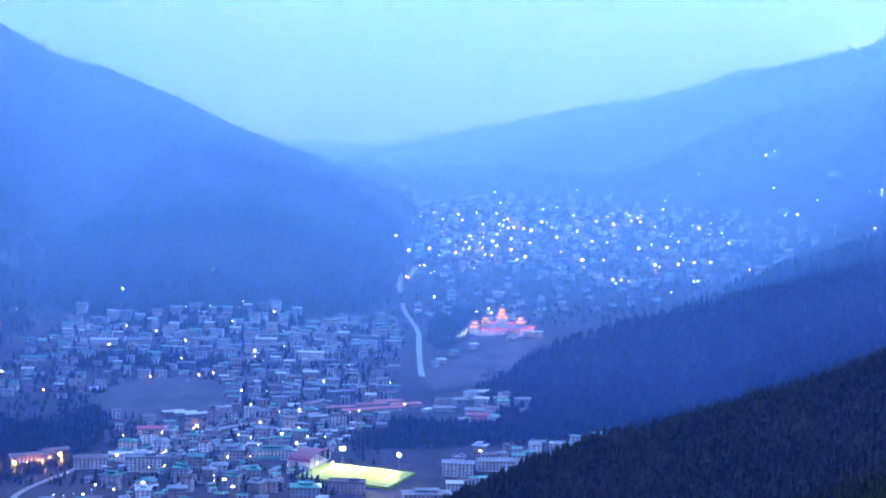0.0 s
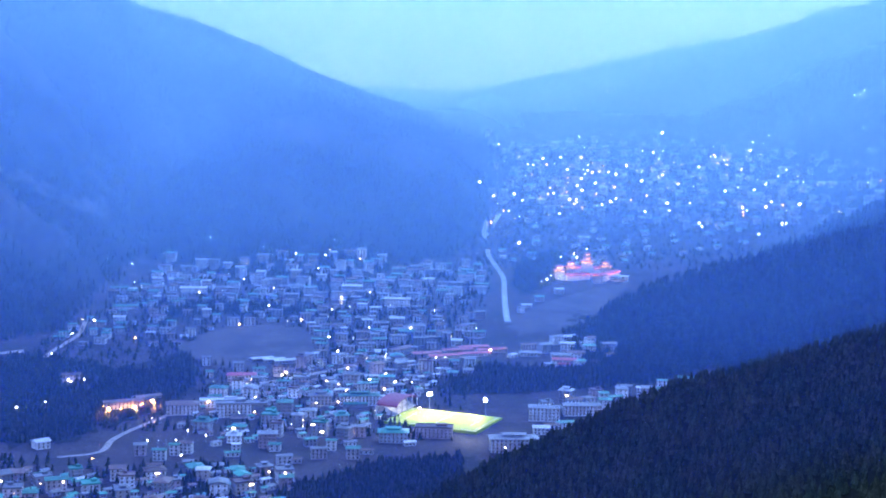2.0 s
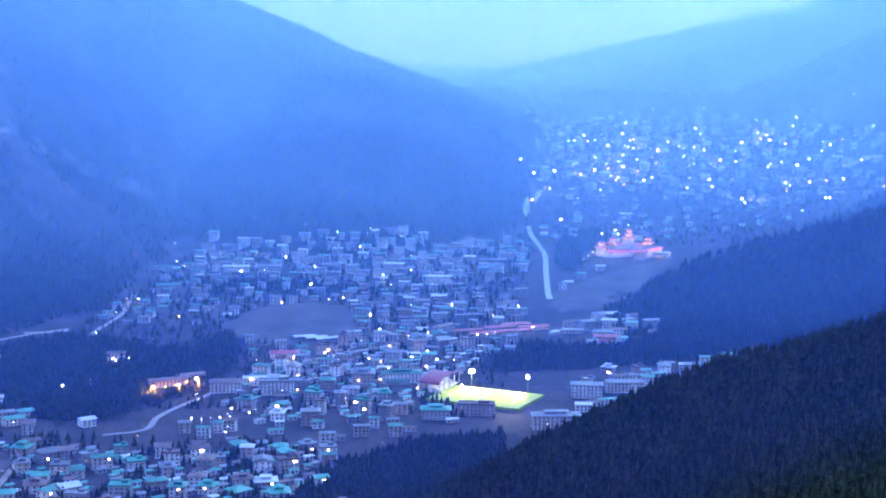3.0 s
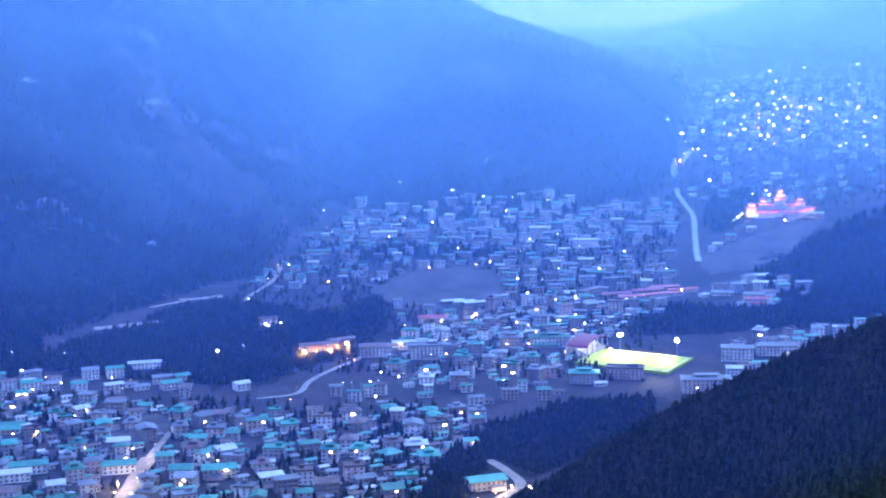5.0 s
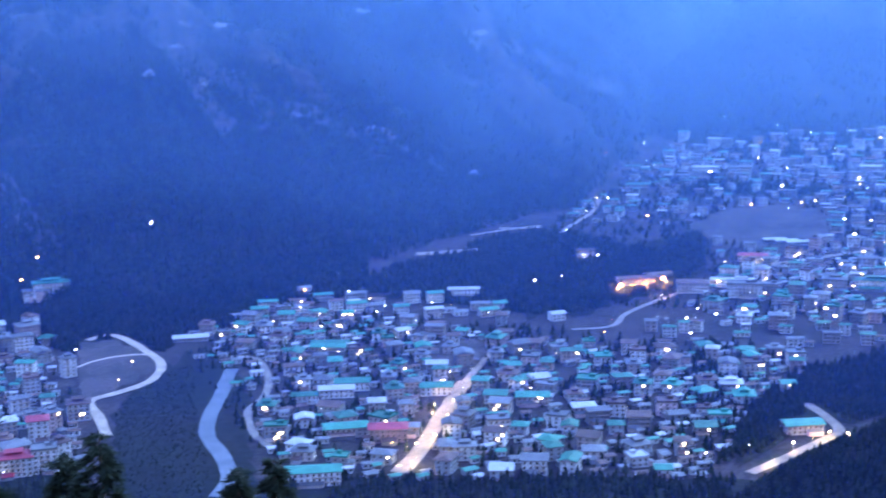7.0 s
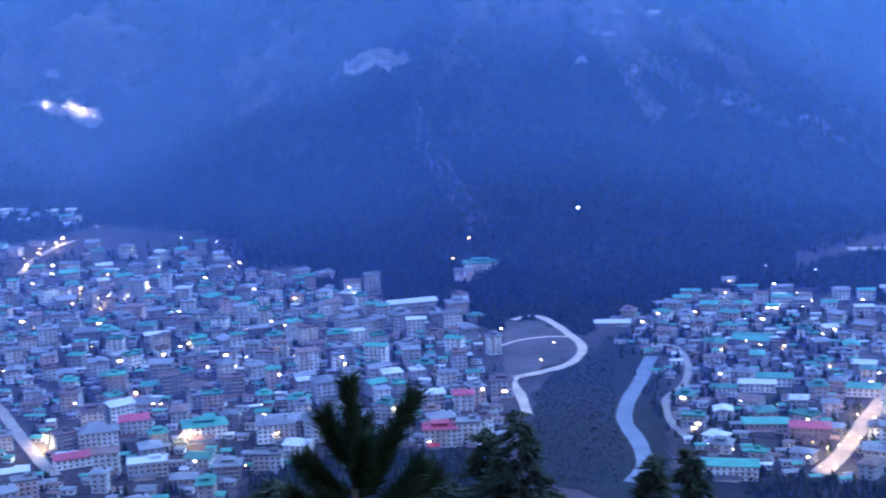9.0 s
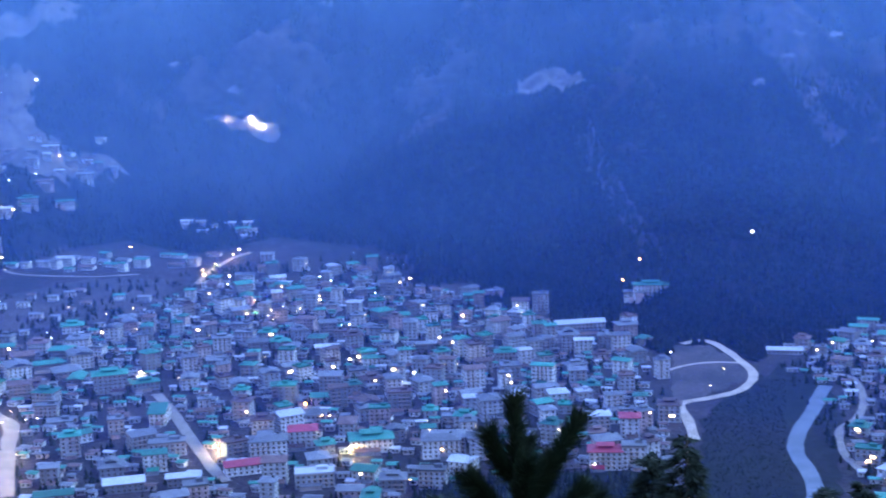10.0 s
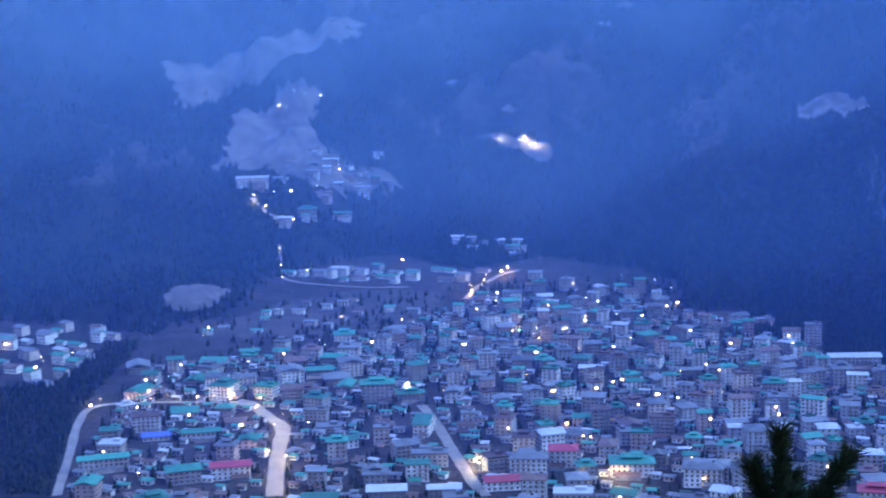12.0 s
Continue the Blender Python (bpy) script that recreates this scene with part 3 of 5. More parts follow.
CLEAR = []
road('river', [(-21, 1862), (-24, 1910), (-29, 2048), (-33, 2180), (-46, 2278), (-61, 2385), (-65, 2455)], 8, RIVER)
road('river', [(-72, 2503), (-72, 2555), (-50, 2702)], 9, RIVER)
road('river', [(-620, 987), (-608, 960), (-588, 918), (-567, 869), (-545, 831), (-511, 796), (-483, 759), (-473, 728)], 11.5, RIVER)
road('loop_road', [(-794, 1027), (-789, 1046), (-770, 1045), (-728, 1016), (-685, 981), (-664, 934), (-668, 899), (-675, 871), (-645, 841), (-611, 804)], 8, LIT_DIRT)
road('loop_lane', [(-747, 945), (-744, 972), (-731, 992), (-714, 1002)], 4, LIT_DIRT)
road('main_road', [(-879, 410), (-941, 442), (-993, 470), (-1033, 492), (-1072, 498), (-1116, 503), (-1134, 498)], 12, ROAD)
road('cross_road', [(-1120, 505), (-1150, 473), (-1176, 437), (-1193, 392), (-1154, 364), (-1078, 332), (-974, 288)], 7, ROAD)
road('upper_street', [(-1355, 880), (-1391, 920), (-1411, 949), (-1431, 983), (-1439, 1014)], 7, DIRT)
road('avenue', [(-793, 527), (-837, 543), (-898, 568), (-972, 599), (-1024, 618)], 9, ROAD)
road('market_road', [(-385, 807), (-389, 843), (-398, 887), (-412, 951), (-424, 1015)], 12, DIRT)
road('market_lane', [(-424, 1015), (-433, 1074), (-437, 1115)], 6, DIRT)
road('hill_road', [(-174, 881), (-164, 905), (-154, 931), (-140, 966), (-134, 987), (-148, 1017), (-167, 1045)], 8, DIRT)
road('river_road', [(-642, 1021), (-618, 1022), (-579, 975), (-555, 927), (-546, 888), (-515, 845), (-492, 825)], 6, ROAD)
road('valley_road', [(-398, 1200), (-368, 1224), (-369, 1263), (-363, 1306), (-348, 1352), (-331, 1424)], 6, ROAD)
road('valley_road', [(-311, 1494), (-267, 1517), (-224, 1560), (-185, 1597)], 8, ROAD)
road('foot_road', [(-615, 1583), (-591, 1590), (-569, 1602)], 9, DIRT)
road('foot_road', [(-537, 1583), (-538, 1617), (-535, 1691), (-549, 1771)], 6, DIRT)
road('hillside_road', [(-1737, 799), (-1705, 797), (-1692, 807), (-1679, 828)], 8, DIRT)
road('hillside_road', [(-1644, 790), (-1608, 773), (-1567, 761), (-1526, 780), (-1480, 816), (-1443, 860)], 5, DIRT)
road('lit_strip', [(-633, 1537), (-609, 1574), (-571, 1608)], 7, DIRT)
road('lit_strip', [(-657, 1437), (-630, 1453), (-596, 1478)], 14, DIRT)
patch('clearing', [(-2135, 844), (-2131, 897), (-2115, 953), (-2083, 1003), (-2100, 1065), (-2070, 1109), (-2066, 1174), (-2055, 1140), (-2033, 1072), (-2040, 1032), (-2036, 990), (-2032, 961), (-2045, 913), (-2036, 876), (-2019, 833), (-2055, 829), (-2085, 845)], MEADOW)
patch('clearing', [(-2004, 991), (-1957, 1022), (-1945, 1002), (-1889, 965), (-1844, 954), (-1791, 942), (-1774, 950), (-1756, 999), (-1734, 1012), (-1718, 976), (-1724, 932), (-1732, 892), (-1739, 868), (-1781, 856), (-1804, 807), (-1836, 784), (-1864, 819), (-1933, 861), (-1970, 905), (-1999, 956)], MEADOW)
patch('clearing', [(-1504, 579), (-1529, 609), (-1520, 636), (-1494, 656), (-1466, 616), (-1467, 570)], MEADOW)
patch('clearing', [(-1372, 1405), (-1331, 1384), (-1317, 1397), (-1303, 1415), (-1254, 1427), (-1331, 1498), (-1368, 1487), (-1363, 1447), (-1380, 1437)], MEADOW)
patch('building_site', [(-1747, 1159), (-1712, 1175), (-1664, 1187), (-1634, 1201), (-1618, 1195), (-1614, 1182), (-1631, 1172), (-1654, 1173), (-1696, 1163)], MEADOW)
patch('field', [(-1387, 556), (-1455, 685), (-1472, 781), (-1425, 860), (-1305, 822), (-1294, 711), (-1336, 628)], FIELD, 0.9, False)
patch('field', [(-389, 1733), (-358, 1787), (-286, 1787), (-246, 1712), (-259, 1621), (-301, 1569), (-357, 1588), (-402, 1642)], FIELD, 0.9)
patch('field', [(-4, 1784), (-23, 1862), (18, 1972), (67, 2065), (154, 2167), (111, 1989), (61, 1831)], FIELD, 0.9)
patch('field', [(-795, 1016), (-776, 1036), (-724, 1007), (-686, 975), (-675, 908), (-685, 876)], FIELD, 0.9)
patch('field', [(-486, 1078), (-489, 1133), (-447, 1122), (-440, 1054), (-456, 1032)], FIELD, 0.9)
road('scar', [(-1155, 1647), (-1056, 1608), (-990, 1603), (-916, 1570)], 24, SCAR)
road('scar', [(-909, 1598), (-848, 1615), (-811, 1650), (-761, 1660), (-722, 1682)], 20, SCAR)
road('scar', [(-826, 2015), (-791, 2162), (-697, 2160), (-651, 2221)], 22, SCAR)
road('scar', [(-1209, 1363), (-1093, 1279), (-1008, 1230), (-966, 1202)], 24, SCAR)
road('scar', [(-1104, 1607), (-1035, 1581), (-945, 1529)], 24, SCAR)
patch('terrace_field', [(-1070, 1614), (-1067, 1622), (-1061, 1631), (-1059, 1630), (-1062, 1619)], MEADOW)
patch('terrace_field', [(-1082, 1545), (-1080, 1553), (-1069, 1554), (-1065, 1551), (-1073, 1546)], MEADOW)
patch('terrace_field', [(-1012, 1568), (-1012, 1580), (-1008, 1592), (-1003, 1587), (-1007, 1576)], MEADOW)
patch('terrace_field', [(-900, 1591), (-895, 1596), (-886, 1599), (-880, 1593), (-889, 1590)], MEADOW)
patch('terrace_field', [(-822, 1653), (-818, 1659), (-804, 1653), (-800, 1648), (-809, 1646)], MEADOW)
patch('terrace_field', [(-719, 1739), (-717, 1751), (-708, 1757), (-703, 1750), (-710, 1743)], MEADOW)
patch('terrace_field', [(-1003, 1994), (-1005, 2016), (-1001, 2035), (-994, 2025), (-997, 2008)], MEADOW)
patch('terrace_field', [(-827, 2034), (-823, 2045), (-814, 2055), (-810, 2052), (-817, 2038)], MEADOW)
patch('terrace_field', [(-1742, 1201), (-1738, 1207), (-1726, 1213), (-1719, 1210), (-1728, 1204)], MEADOW)
patch('terrace_field', [(-1806, 1469), (-1802, 1477), (-1793, 1485), (-1788, 1484), (-1794, 1474)], MEADOW)
patch('terrace_field', [(-1804, 1426), (-1799, 1432), (-1793, 1443), (-1789, 1443), (-1793, 1431)], MEADOW)
patch('terrace_field', [(-1875, 1189), (-1876, 1199), (-1869, 1209), (-1854, 1202), (-1867, 1197)], MEADOW)
patch('terrace_field', [(-1738, 1200), (-1734, 1206), (-1722, 1212), (-1715, 1209), (-1725, 1204)], MEADOW)
patch('terrace_field', [(-1069, 1590), (-1067, 1599), (-1058, 1602), (-1054, 1600), (-1063, 1597)], MEADOW)
patch('terrace_field', [(-1040, 1652), (-1041, 1665), (-1041, 1684), (-1036, 1680), (-1030, 1653)], MEADOW)
patch('terrace_field', [(-1017, 1569), (-1016, 1579), (-1012, 1591), (-1010, 1591), (-1011, 1576)], MEADOW)
patch('terrace_field', [(-1084, 1548), (-1081, 1555), (-1070, 1556), (-1067, 1555), (-1073, 1548)], MEADOW)
patch('terrace_field', [(-898, 1590), (-894, 1595), (-885, 1597), (-880, 1593), (-887, 1589)], MEADOW)
patch('terrace_field', [(774, 2960), (786, 2970), (796, 2946), (794, 2922), (784, 2941)], MEADOW)
patch('terrace_field', [(701, 3231), (714, 3242), (726, 3217), (725, 3195), (712, 3204)], MEADOW)
patch('terrace_field', [(661, 2900), (672, 2907), (683, 2884), (681, 2864), (670, 2877)], MEADOW)
patch('terrace_field', [(-141, 3939), (-131, 4064), (-108, 4037), (-101, 3937), (-119, 3880)], MEADOW)
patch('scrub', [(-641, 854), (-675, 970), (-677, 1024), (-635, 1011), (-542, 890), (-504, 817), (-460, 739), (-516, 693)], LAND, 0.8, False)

WOOD_PARK = [(-672, 1290), (-660, 1345), (-634, 1420), (-600, 1543), (-548, 1597), (-453, 1543), (-406, 1531), (-389, 1645), (-344, 1493), (-357, 1387), (-391, 1330), (-405, 1270), (-431, 1238), (-528, 1262), (-600, 1270)]
WOOD_RIVEREAST = [(-9, 2344), (48, 2468), (73, 2303), (43, 2152), (2, 2052), (-20, 2136)]
WOOD_RIVERSIDE = [(-81, 1550), (-47, 1617), (17, 1616), (82, 1640), (110, 1578), (77, 1536), (-7, 1502), (-72, 1494)]
WOOD_LOWER = [(-186, 1121), (-125, 1212), (-51, 1249), (-46, 1145), (-127, 1008), (-161, 1050), (-172, 926), (-196, 895), (-213, 991)]
WOOD_BANK = [(-641, 854), (-673, 960), (-661, 992), (-557, 838), (-505, 771), (-479, 724), (-516, 693)]
WOOD_GULLY = [(-480, 1898), (-418, 1931), (-243, 1898), (-238, 1863), (-402, 1857), (-461, 1825)]
WOOD_HAMLET = [(46, 1795), (71, 1941), (109, 1815), (118, 1606), (82, 1640), (105, 1727)]
WOOD_MID = [(-392, 1629), (-388, 1669), (-369, 1612), (-373, 1564)]
WOOD_SLOPE = [(-1676, 811), (-1694, 920), (-1632, 1042), (-1505, 1045), (-1489, 990), (-1526, 955), (-1647, 952), (-1642, 809)]
WOOD_LEFT = [(-1321, 315), (-1289, 388), (-1411, 480), (-1391, 505), (-1272, 427), (-1172, 366), (-975, 285), (-1011, 235)]
WOOD_RIGHTBANK = [(59, 1769), (128, 1763), (210, 1639), (139, 1556), (65, 1523), (35, 1566)]

WOOD_FRONT = [(-447, 749), (-431, 781), (-385, 800), (-334, 810), (-295, 829), (-249, 848), (-213, 854), (-181, 869), (-173, 830), (-300, 780), (-437, 732)]
WOOD_GAP = [(-282, 1191), (-255, 1189), (-212, 994), (-221, 963), (-250, 1042)]
WOOD_BELOW = [(-671, 587), (-680, 620), (-667, 651), (-592, 725), (-528, 679), (-594, 616), (-653, 571)]
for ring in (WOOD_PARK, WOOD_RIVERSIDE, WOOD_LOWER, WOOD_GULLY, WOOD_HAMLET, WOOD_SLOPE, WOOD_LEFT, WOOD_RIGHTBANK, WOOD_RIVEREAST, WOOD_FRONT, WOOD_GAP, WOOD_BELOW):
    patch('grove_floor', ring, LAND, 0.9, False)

# ---- landmarks of the town ----
def landmark(x, y, turn, w, d, storeys, style, colour, wall):
    building(x, y, turn, w, d, storeys, style, colour, wall, True, 0, "landmark buildings")
    TAKEN.append((x, y, max(w, d) * 0.42))
    out = max(0.0, 1 - (d / 2 + 13) / math.hypot(x, y))
    TAKEN.append((x * out, y * out, max(9.0, w * 0.33)))


landmark(-1016, 337, 72, 36, 12, 3, 'gable', 'teal', 0)
landmark(-1046, 427, 68, 30, 12, 2, 'gable', 'teal', 0)
landmark(-1068, 398, 70, 20, 12, 1, 'gable', 'blue', 0)
landmark(-953, 374, 74, 24, 16, 3, 'hip', 'teal', 1)
landmark(-942, 406, 67, 28, 14, 3, 'gable', 'red', 0)
landmark(-1065, 599, 61, 28, 18, 5, 'lantern', 'teal', 1)
landmark(-954, 578, 47, 12, 30, 3, 'gable', 'teal', 0)
landmark(-930, 487, 62, 14, 12, 5, 'lantern', 'teal', 0)
landmark(-855, 511, 59, 16, 12, 4, 'gable', 'teal', 0)
landmark(-949, 536, 61, 12, 12, 4, 'flat', 'grey', 0)
landmark(-803, 548, 64, 24, 14, 2, 'gable', 'red', 0)
landmark(-821, 615, 53, 20, 16, 4, 'hip', 'red', 0)
landmark(-775, 641, 54, 30, 20, 3, 'lantern', 'teal', 0)
landmark(-820, 583, 55, 26, 16, 4, 'hip', 'grey', 0)
landmark(-729, 670, 47, 30, 18, 4, 'hip', 'grey', 0)
landmark(-833, 473, 60, 26, 14, 2, 'gable', 'white', 1)
landmark(-1025, 800, 52, 20, 12, 2, 'gable', 'white', 0)
landmark(-901, 1008, 54, 46, 16, 3, 'gable', 'white', 1)
landmark(-984, 1043, 43, 16, 14, 6, 'flat', 'grey', 1)
for x, y, w, d, storeys, colour in ((-1552, 998, 14, 9, 2, "white"), (-1541, 1012, 12, 9, 2, "grey"), (-1527, 1003, 16, 8, 1, "white"), (-1535, 1026, 10, 8, 1, "grey"),
                                    (-1529, 1048, 12, 10, 2, "white"), (-1513, 1056, 18, 9, 2, "teal"), (-1500, 1047, 12, 8, 1, "white"), (-1518, 1068, 12, 9, 3, "white"), (-1505, 1066, 10, 8, 2, "grey")):
    landmark(x, y, 56, w, d, storeys, "gable", colour, 0)
rnd = random.Random(23)
for x, y in ((-1781, 880), (-1768, 905), (-1771, 935), (-1752, 918), (-1748, 950), (-1757, 978), (-1738, 985), (-1731, 957), (-1736, 925), (-1745, 893), (-1795, 925), (-1730, 1003)):
    landmark(x, y, 60 + rnd.uniform(-12, 12), rnd.choice((10, 12, 16, 20)), rnd.choice((8, 10)), rnd.choice((1, 1, 2, 2, 3)), "gable", rnd.choice(("white", "grey", "grey", "teal", "brown")), rnd.choice((0, 1, 2)))
landmark(-1766, 813, 65, 42, 14, 3, 'gable', 'white', 0)
landmark(-1683, 851, 63, 24, 12, 3, 'lantern', 'teal', 0)
landmark(-1688, 901, 62, 30, 12, 2, 'gable', 'teal', 0)
landmark(-1676, 815, 64, 18, 12, 3, 'gable', 'white', 0)
landmark(-1722, 954, 61, 22, 12, 3, 'gable', 'grey', 0)
landmark(-1711, 888, 63, 26, 10, 2, 'gable', 'brown', 3)
landmark(-905, 1120, 39, 34, 14, 3, 'lantern', 'teal', 0)
landmark(-921, 1112, 40, 18, 10, 2, 'gable', 'grey', 0)
landmark(-653, 783, 40, 14, 14, 5, 'hip', 'red', 0)
landmark(-622, 720, 41, 22, 16, 4, 'lantern', 'red', 0)
landmark(-608, 733, 40, 16, 14, 5, 'flat', 'grey', 0)
landmark(-454, 866, 33, 30, 14, 2, 'gable', 'teal', 2)
landmark(-519, 926, 29, 18, 10, 2, 'gable', 'teal', 0)
landmark(-503, 947, 28, 26, 12, 2, 'gable', 'white', 0)
landmark(-574, 1070, 16, 30, 12, 1, 'gable', 'teal', 0)
landmark(-428, 771, 29, 34, 14, 3, 'gable', 'teal', 0)
landmark(-707, 1060, 34, 30, 12, 1, 'gable', 'white', 0)
landmark(-726, 664, 48, 26, 16, 4, 'hip', 'grey', 0)
landmark(-745, 566, 53, 26, 14, 3, 'flat', 'white', 1)
landmark(-813, 507, 58, 22, 10, 2, 'gable', 'white', 1)
landmark(-454, 869, 33, 30, 12, 1, 'gable', 'white', 2)
landmark(-501, 970, 27, 26, 14, 2, 'gable', 'teal', 0)
landmark(-434, 980, 24, 24, 14, 2, 'gable', 'teal', 0)
landmark(-421, 867, 26, 26, 14, 3, 'hip', 'red', 3)
landmark(-356, 981, 20, 24, 14, 2, 'gable', 'teal', 2)
landmark(-158, 979, 29, 26, 14, 2, 'gable', 'teal', 1)
landmark(-578, 1081, 20, 32, 12, 1, 'gable', 'teal', 0)
landmark(-543, 1299, 23, 30, 10, 2, 'gable', 'white', 0)
landmark(-117, 1299, 5, 26, 16, 3, 'lantern', 'teal', 1)
landmark(-81, 1320, -0, 34, 14, 3, 'flat', 'brown', 3)
landmark(-7, 1276, 8, 42, 16, 4, 'lantern', 'grey', 1)
landmark(22, 1406, -1, 30, 14, 4, 'gable', 'grey', 0)
landmark(59, 1429, 8, 36, 14, 3, 'gable', 'grey', 0)
landmark(-300, 1413, 12, 44, 14, 2, 'flat', 'white', 0)
landmark(-301, 1518, 11, 30, 12, 2, 'hip', 'red', 3)
landmark(-202, 1424, 8, 22, 14, 4, 'lantern', 'grey', 0)
landmark(-165, 1441, 12, 40, 14, 3, 'lantern', 'teal', 0)
landmark(-296, 1609, 30, 24, 8, 1, 'gable', 'white', 1)
landmark(-282, 1605, 30, 24, 8, 1, 'gable', 'white', 1)
landmark(-269, 1602, 30, 24, 8, 1, 'gable', 'white', 1)
landmark(-332, 1379, 14, 30, 16, 3, 'hip', 'brown', 2)
landmark(-281, 1378, 12, 34, 16, 4, 'flat', 'grey', 0)
landmark(-394, 1393, 30, 38, 12, 2, 'gable', 'brown', 2)
landmark(-380, 1426, 39, 28, 10, 1, 'gable', 'brown', 2)
landmark(-476, 1485, 18, 18, 10, 2, 'gable', 'brown', 3)
landmark(47, 1637, -2, 26, 12, 2, 'gable', 'red', 2)
landmark(61, 1673, -2, 20, 12, 2, 'gable', 'brown', 0)
landmark(8, 1678, -0, 24, 10, 1, 'gable', 'grey', 0)
landmark(52, 1705, -2, 16, 10, 3, 'gable', 'white', 0)
landmark(-245, 2035, 7, 28, 12, 3, 'gable', 'white', 0)
landmark(-464, 1997, 13, 36, 12, 2, 'gable', 'white', 0)
landmark(-415, 1991, 12, 30, 12, 3, 'gable', 'grey', 0)
landmark(-254, 1984, 7, 28, 12, 3, 'flat', 'grey', 0)
landmark(-173, 1952, 5, 34, 12, 3, 'gable', 'white', 0)
landmark(-525, 1866, 16, 30, 12, 1, 'gable', 'teal', 0)
landmark(101, 2540, -2, 20, 12, 2, 'gable', 'white', 0)
landmark(43, 1647, -1, 22, 12, 3, 'gable', 'grey', 0)
landmark(142, 2187, -4, 26, 10, 2, 'gable', 'white', 0)



# ---- football ground ----
PITCH_A, PITCH_B, PITCH_C = Vector((-107, 1430)), Vector((-19, 1398)), Vector((-46, 1339))
pitch_x, pitch_y = PITCH_B - PITCH_A, PITCH_C - PITCH_B
pitch_mid = PITCH_A + (pitch_x + pitch_y) / 2
TAKEN.append((pitch_mid.x, pitch_mid.y, 46))
pitch_z = max(ground_at(*(pitch_mid + pitch_x * u + pitch_y * v)) for u in (-0.5, 0, 0.5) for v in (-0.5, 0, 0.5)) + 0.5
pitch = new("football_pitch")
pitch.matrix_basis = pose(pitch_mid.x, pitch_mid.y, pitch_z, 0, 0, math.degrees(math.atan2(pitch_x.y, pitch_x.x)))
tagged(pitch, "floodlit green football pitch with white lines", "football pitch")
v, f = [], []
box(v, f, 0, 0, -3.0, 97, 68, 3.0)
part("turf", mesh_from("turf", v, f, [TURF]), pitch)
PAINT = material("white_line_paint", (0.8, 0.8, 0.78), 0.8, vary=0.1, scale=0.5, fine=4)
for cx, cy, w, d in ((0, 31.5, 90, 0.3), (0, -31.5, 90, 0.3), (45, 0, 0.3, 63), (-45, 0, 0.3, 63), (0, 0, 0.3, 63), (34, 0, 0.3, 30), (-34, 0, 0.3, 30)):
    v, f = [], []
    box(v, f, cx, cy, 0.006, w, d, 0.02)
    part("line", mesh_from("line", v, f, [PAINT]), pitch)

# the covered stand with its arched red roof
stand = new("grandstand")
stand.matrix_basis = pose(-124, 1424, pitch_z, 0, 0, math.degrees(math.atan2(pitch_x.y, pitch_x.x)) - 90)
tagged(stand, "concrete grandstand under an arched red sheet roof", "grandstand")
TAKEN.append((-124, 1424, 24))
for k in range(5):
    v, f = [], []
    box(v, f, 0, 8 - 2.6 * k, -4, 44, 2.6, 5.0 + 0.9 * k)
    part("terrace_step", mesh_from("step", v, f, [WALLS[0]]), stand)
v, f = [], []
for i in range(13):
    a = math.pi * i / 12
    for z in (0, 0.3):
        for yy in (-12, 11):
            v.append((-26 * math.cos(a), yy, 7.5 + z + 6.0 * math.sin(a)))
for i in range(12):
    k = 4 * i
    f += [(k, k + 1, k + 5, k + 4), (k + 2, k + 6, k + 7, k + 3), (k, k + 4, k + 6, k + 2), (k + 1, k + 3, k + 7, k + 5)]
part("roof", mesh_from("arched_roof", v, f, [ROOFS["red"]]), stand, "arched red sheet roof")
for sx in (-24, -12, 0, 12, 24):
    for sy in (-11, 10):
        v, f = [], []
        box(v, f, sx, sy, -4, 0.6, 0.6, 11.6 + 6.0 * math.sqrt(max(0, 1 - (sx / 26) ** 2)))
        part("column", mesh_from("column", v, f, [WALLS[0]]), stand)
v, f = [], []
box(v, f, 0, -12.5, -4, 50, 0.6, 13)
part("back_wall", mesh_from("back_wall", v, f, [WALLS[0]]), stand)


def floodlight(x, y, tall):
    mast = new("floodlight_mast")
    mast.matrix_basis = pose(x, y, pitch_z, 0, 0, 0)
    tagged(mast, "tall steel floodlight mast lit beside the pitch", "floodlight", "floodlights")
    v, f = [], []
    box(v, f, 0, 0, -4, 0.5, 0.5, tall + 4)
    part("pole", mesh_from("pole", v, f, [STEEL]), mast)
    turn = math.atan2(pitch_mid.y - y, pitch_mid.x - x)
    v, f = [], []
    box(v, f, -0.3, 0, tall - 1.6, 0.3, 5.4, 3.4)
    part("rack", mesh_from("rack", v, f, [STEEL]), mast).rotation_euler = (0, 0, turn)
    for row in range(2):
        for col in range(3):
            v, f = [], []
            box(v, f, 0.1, (col - 1) * 1.7, tall - 1.4 + row * 1.6, 0.4, 1.4, 1.3)
            part("lamp", mesh_from("lamp", v, f, [FLOOD]), mast, "bright floodlight lamp").rotation_euler = (0, 0, turn)
    beam = bpy.data.lights.new("floodlight", "SPOT")
    beam.energy, beam.color, beam.spot_size, beam.spot_blend, beam.shadow_soft_size = 42000, (1.0, 0.93, 0.62), radians(125), 0.5, 1.2
    aim = pitch_mid + (pitch_mid - Vector((x, y))) * 0.15
    new("floodlight_beam", beam).matrix_world = look((x + 1.5 * math.cos(turn), y + 1.5 * math.sin(turn), pitch_z + tall), (aim.x, aim.y, pitch_z))


floodlight(-93, 1432, 14.5)
floodlight(-36, 1411, 14.5)

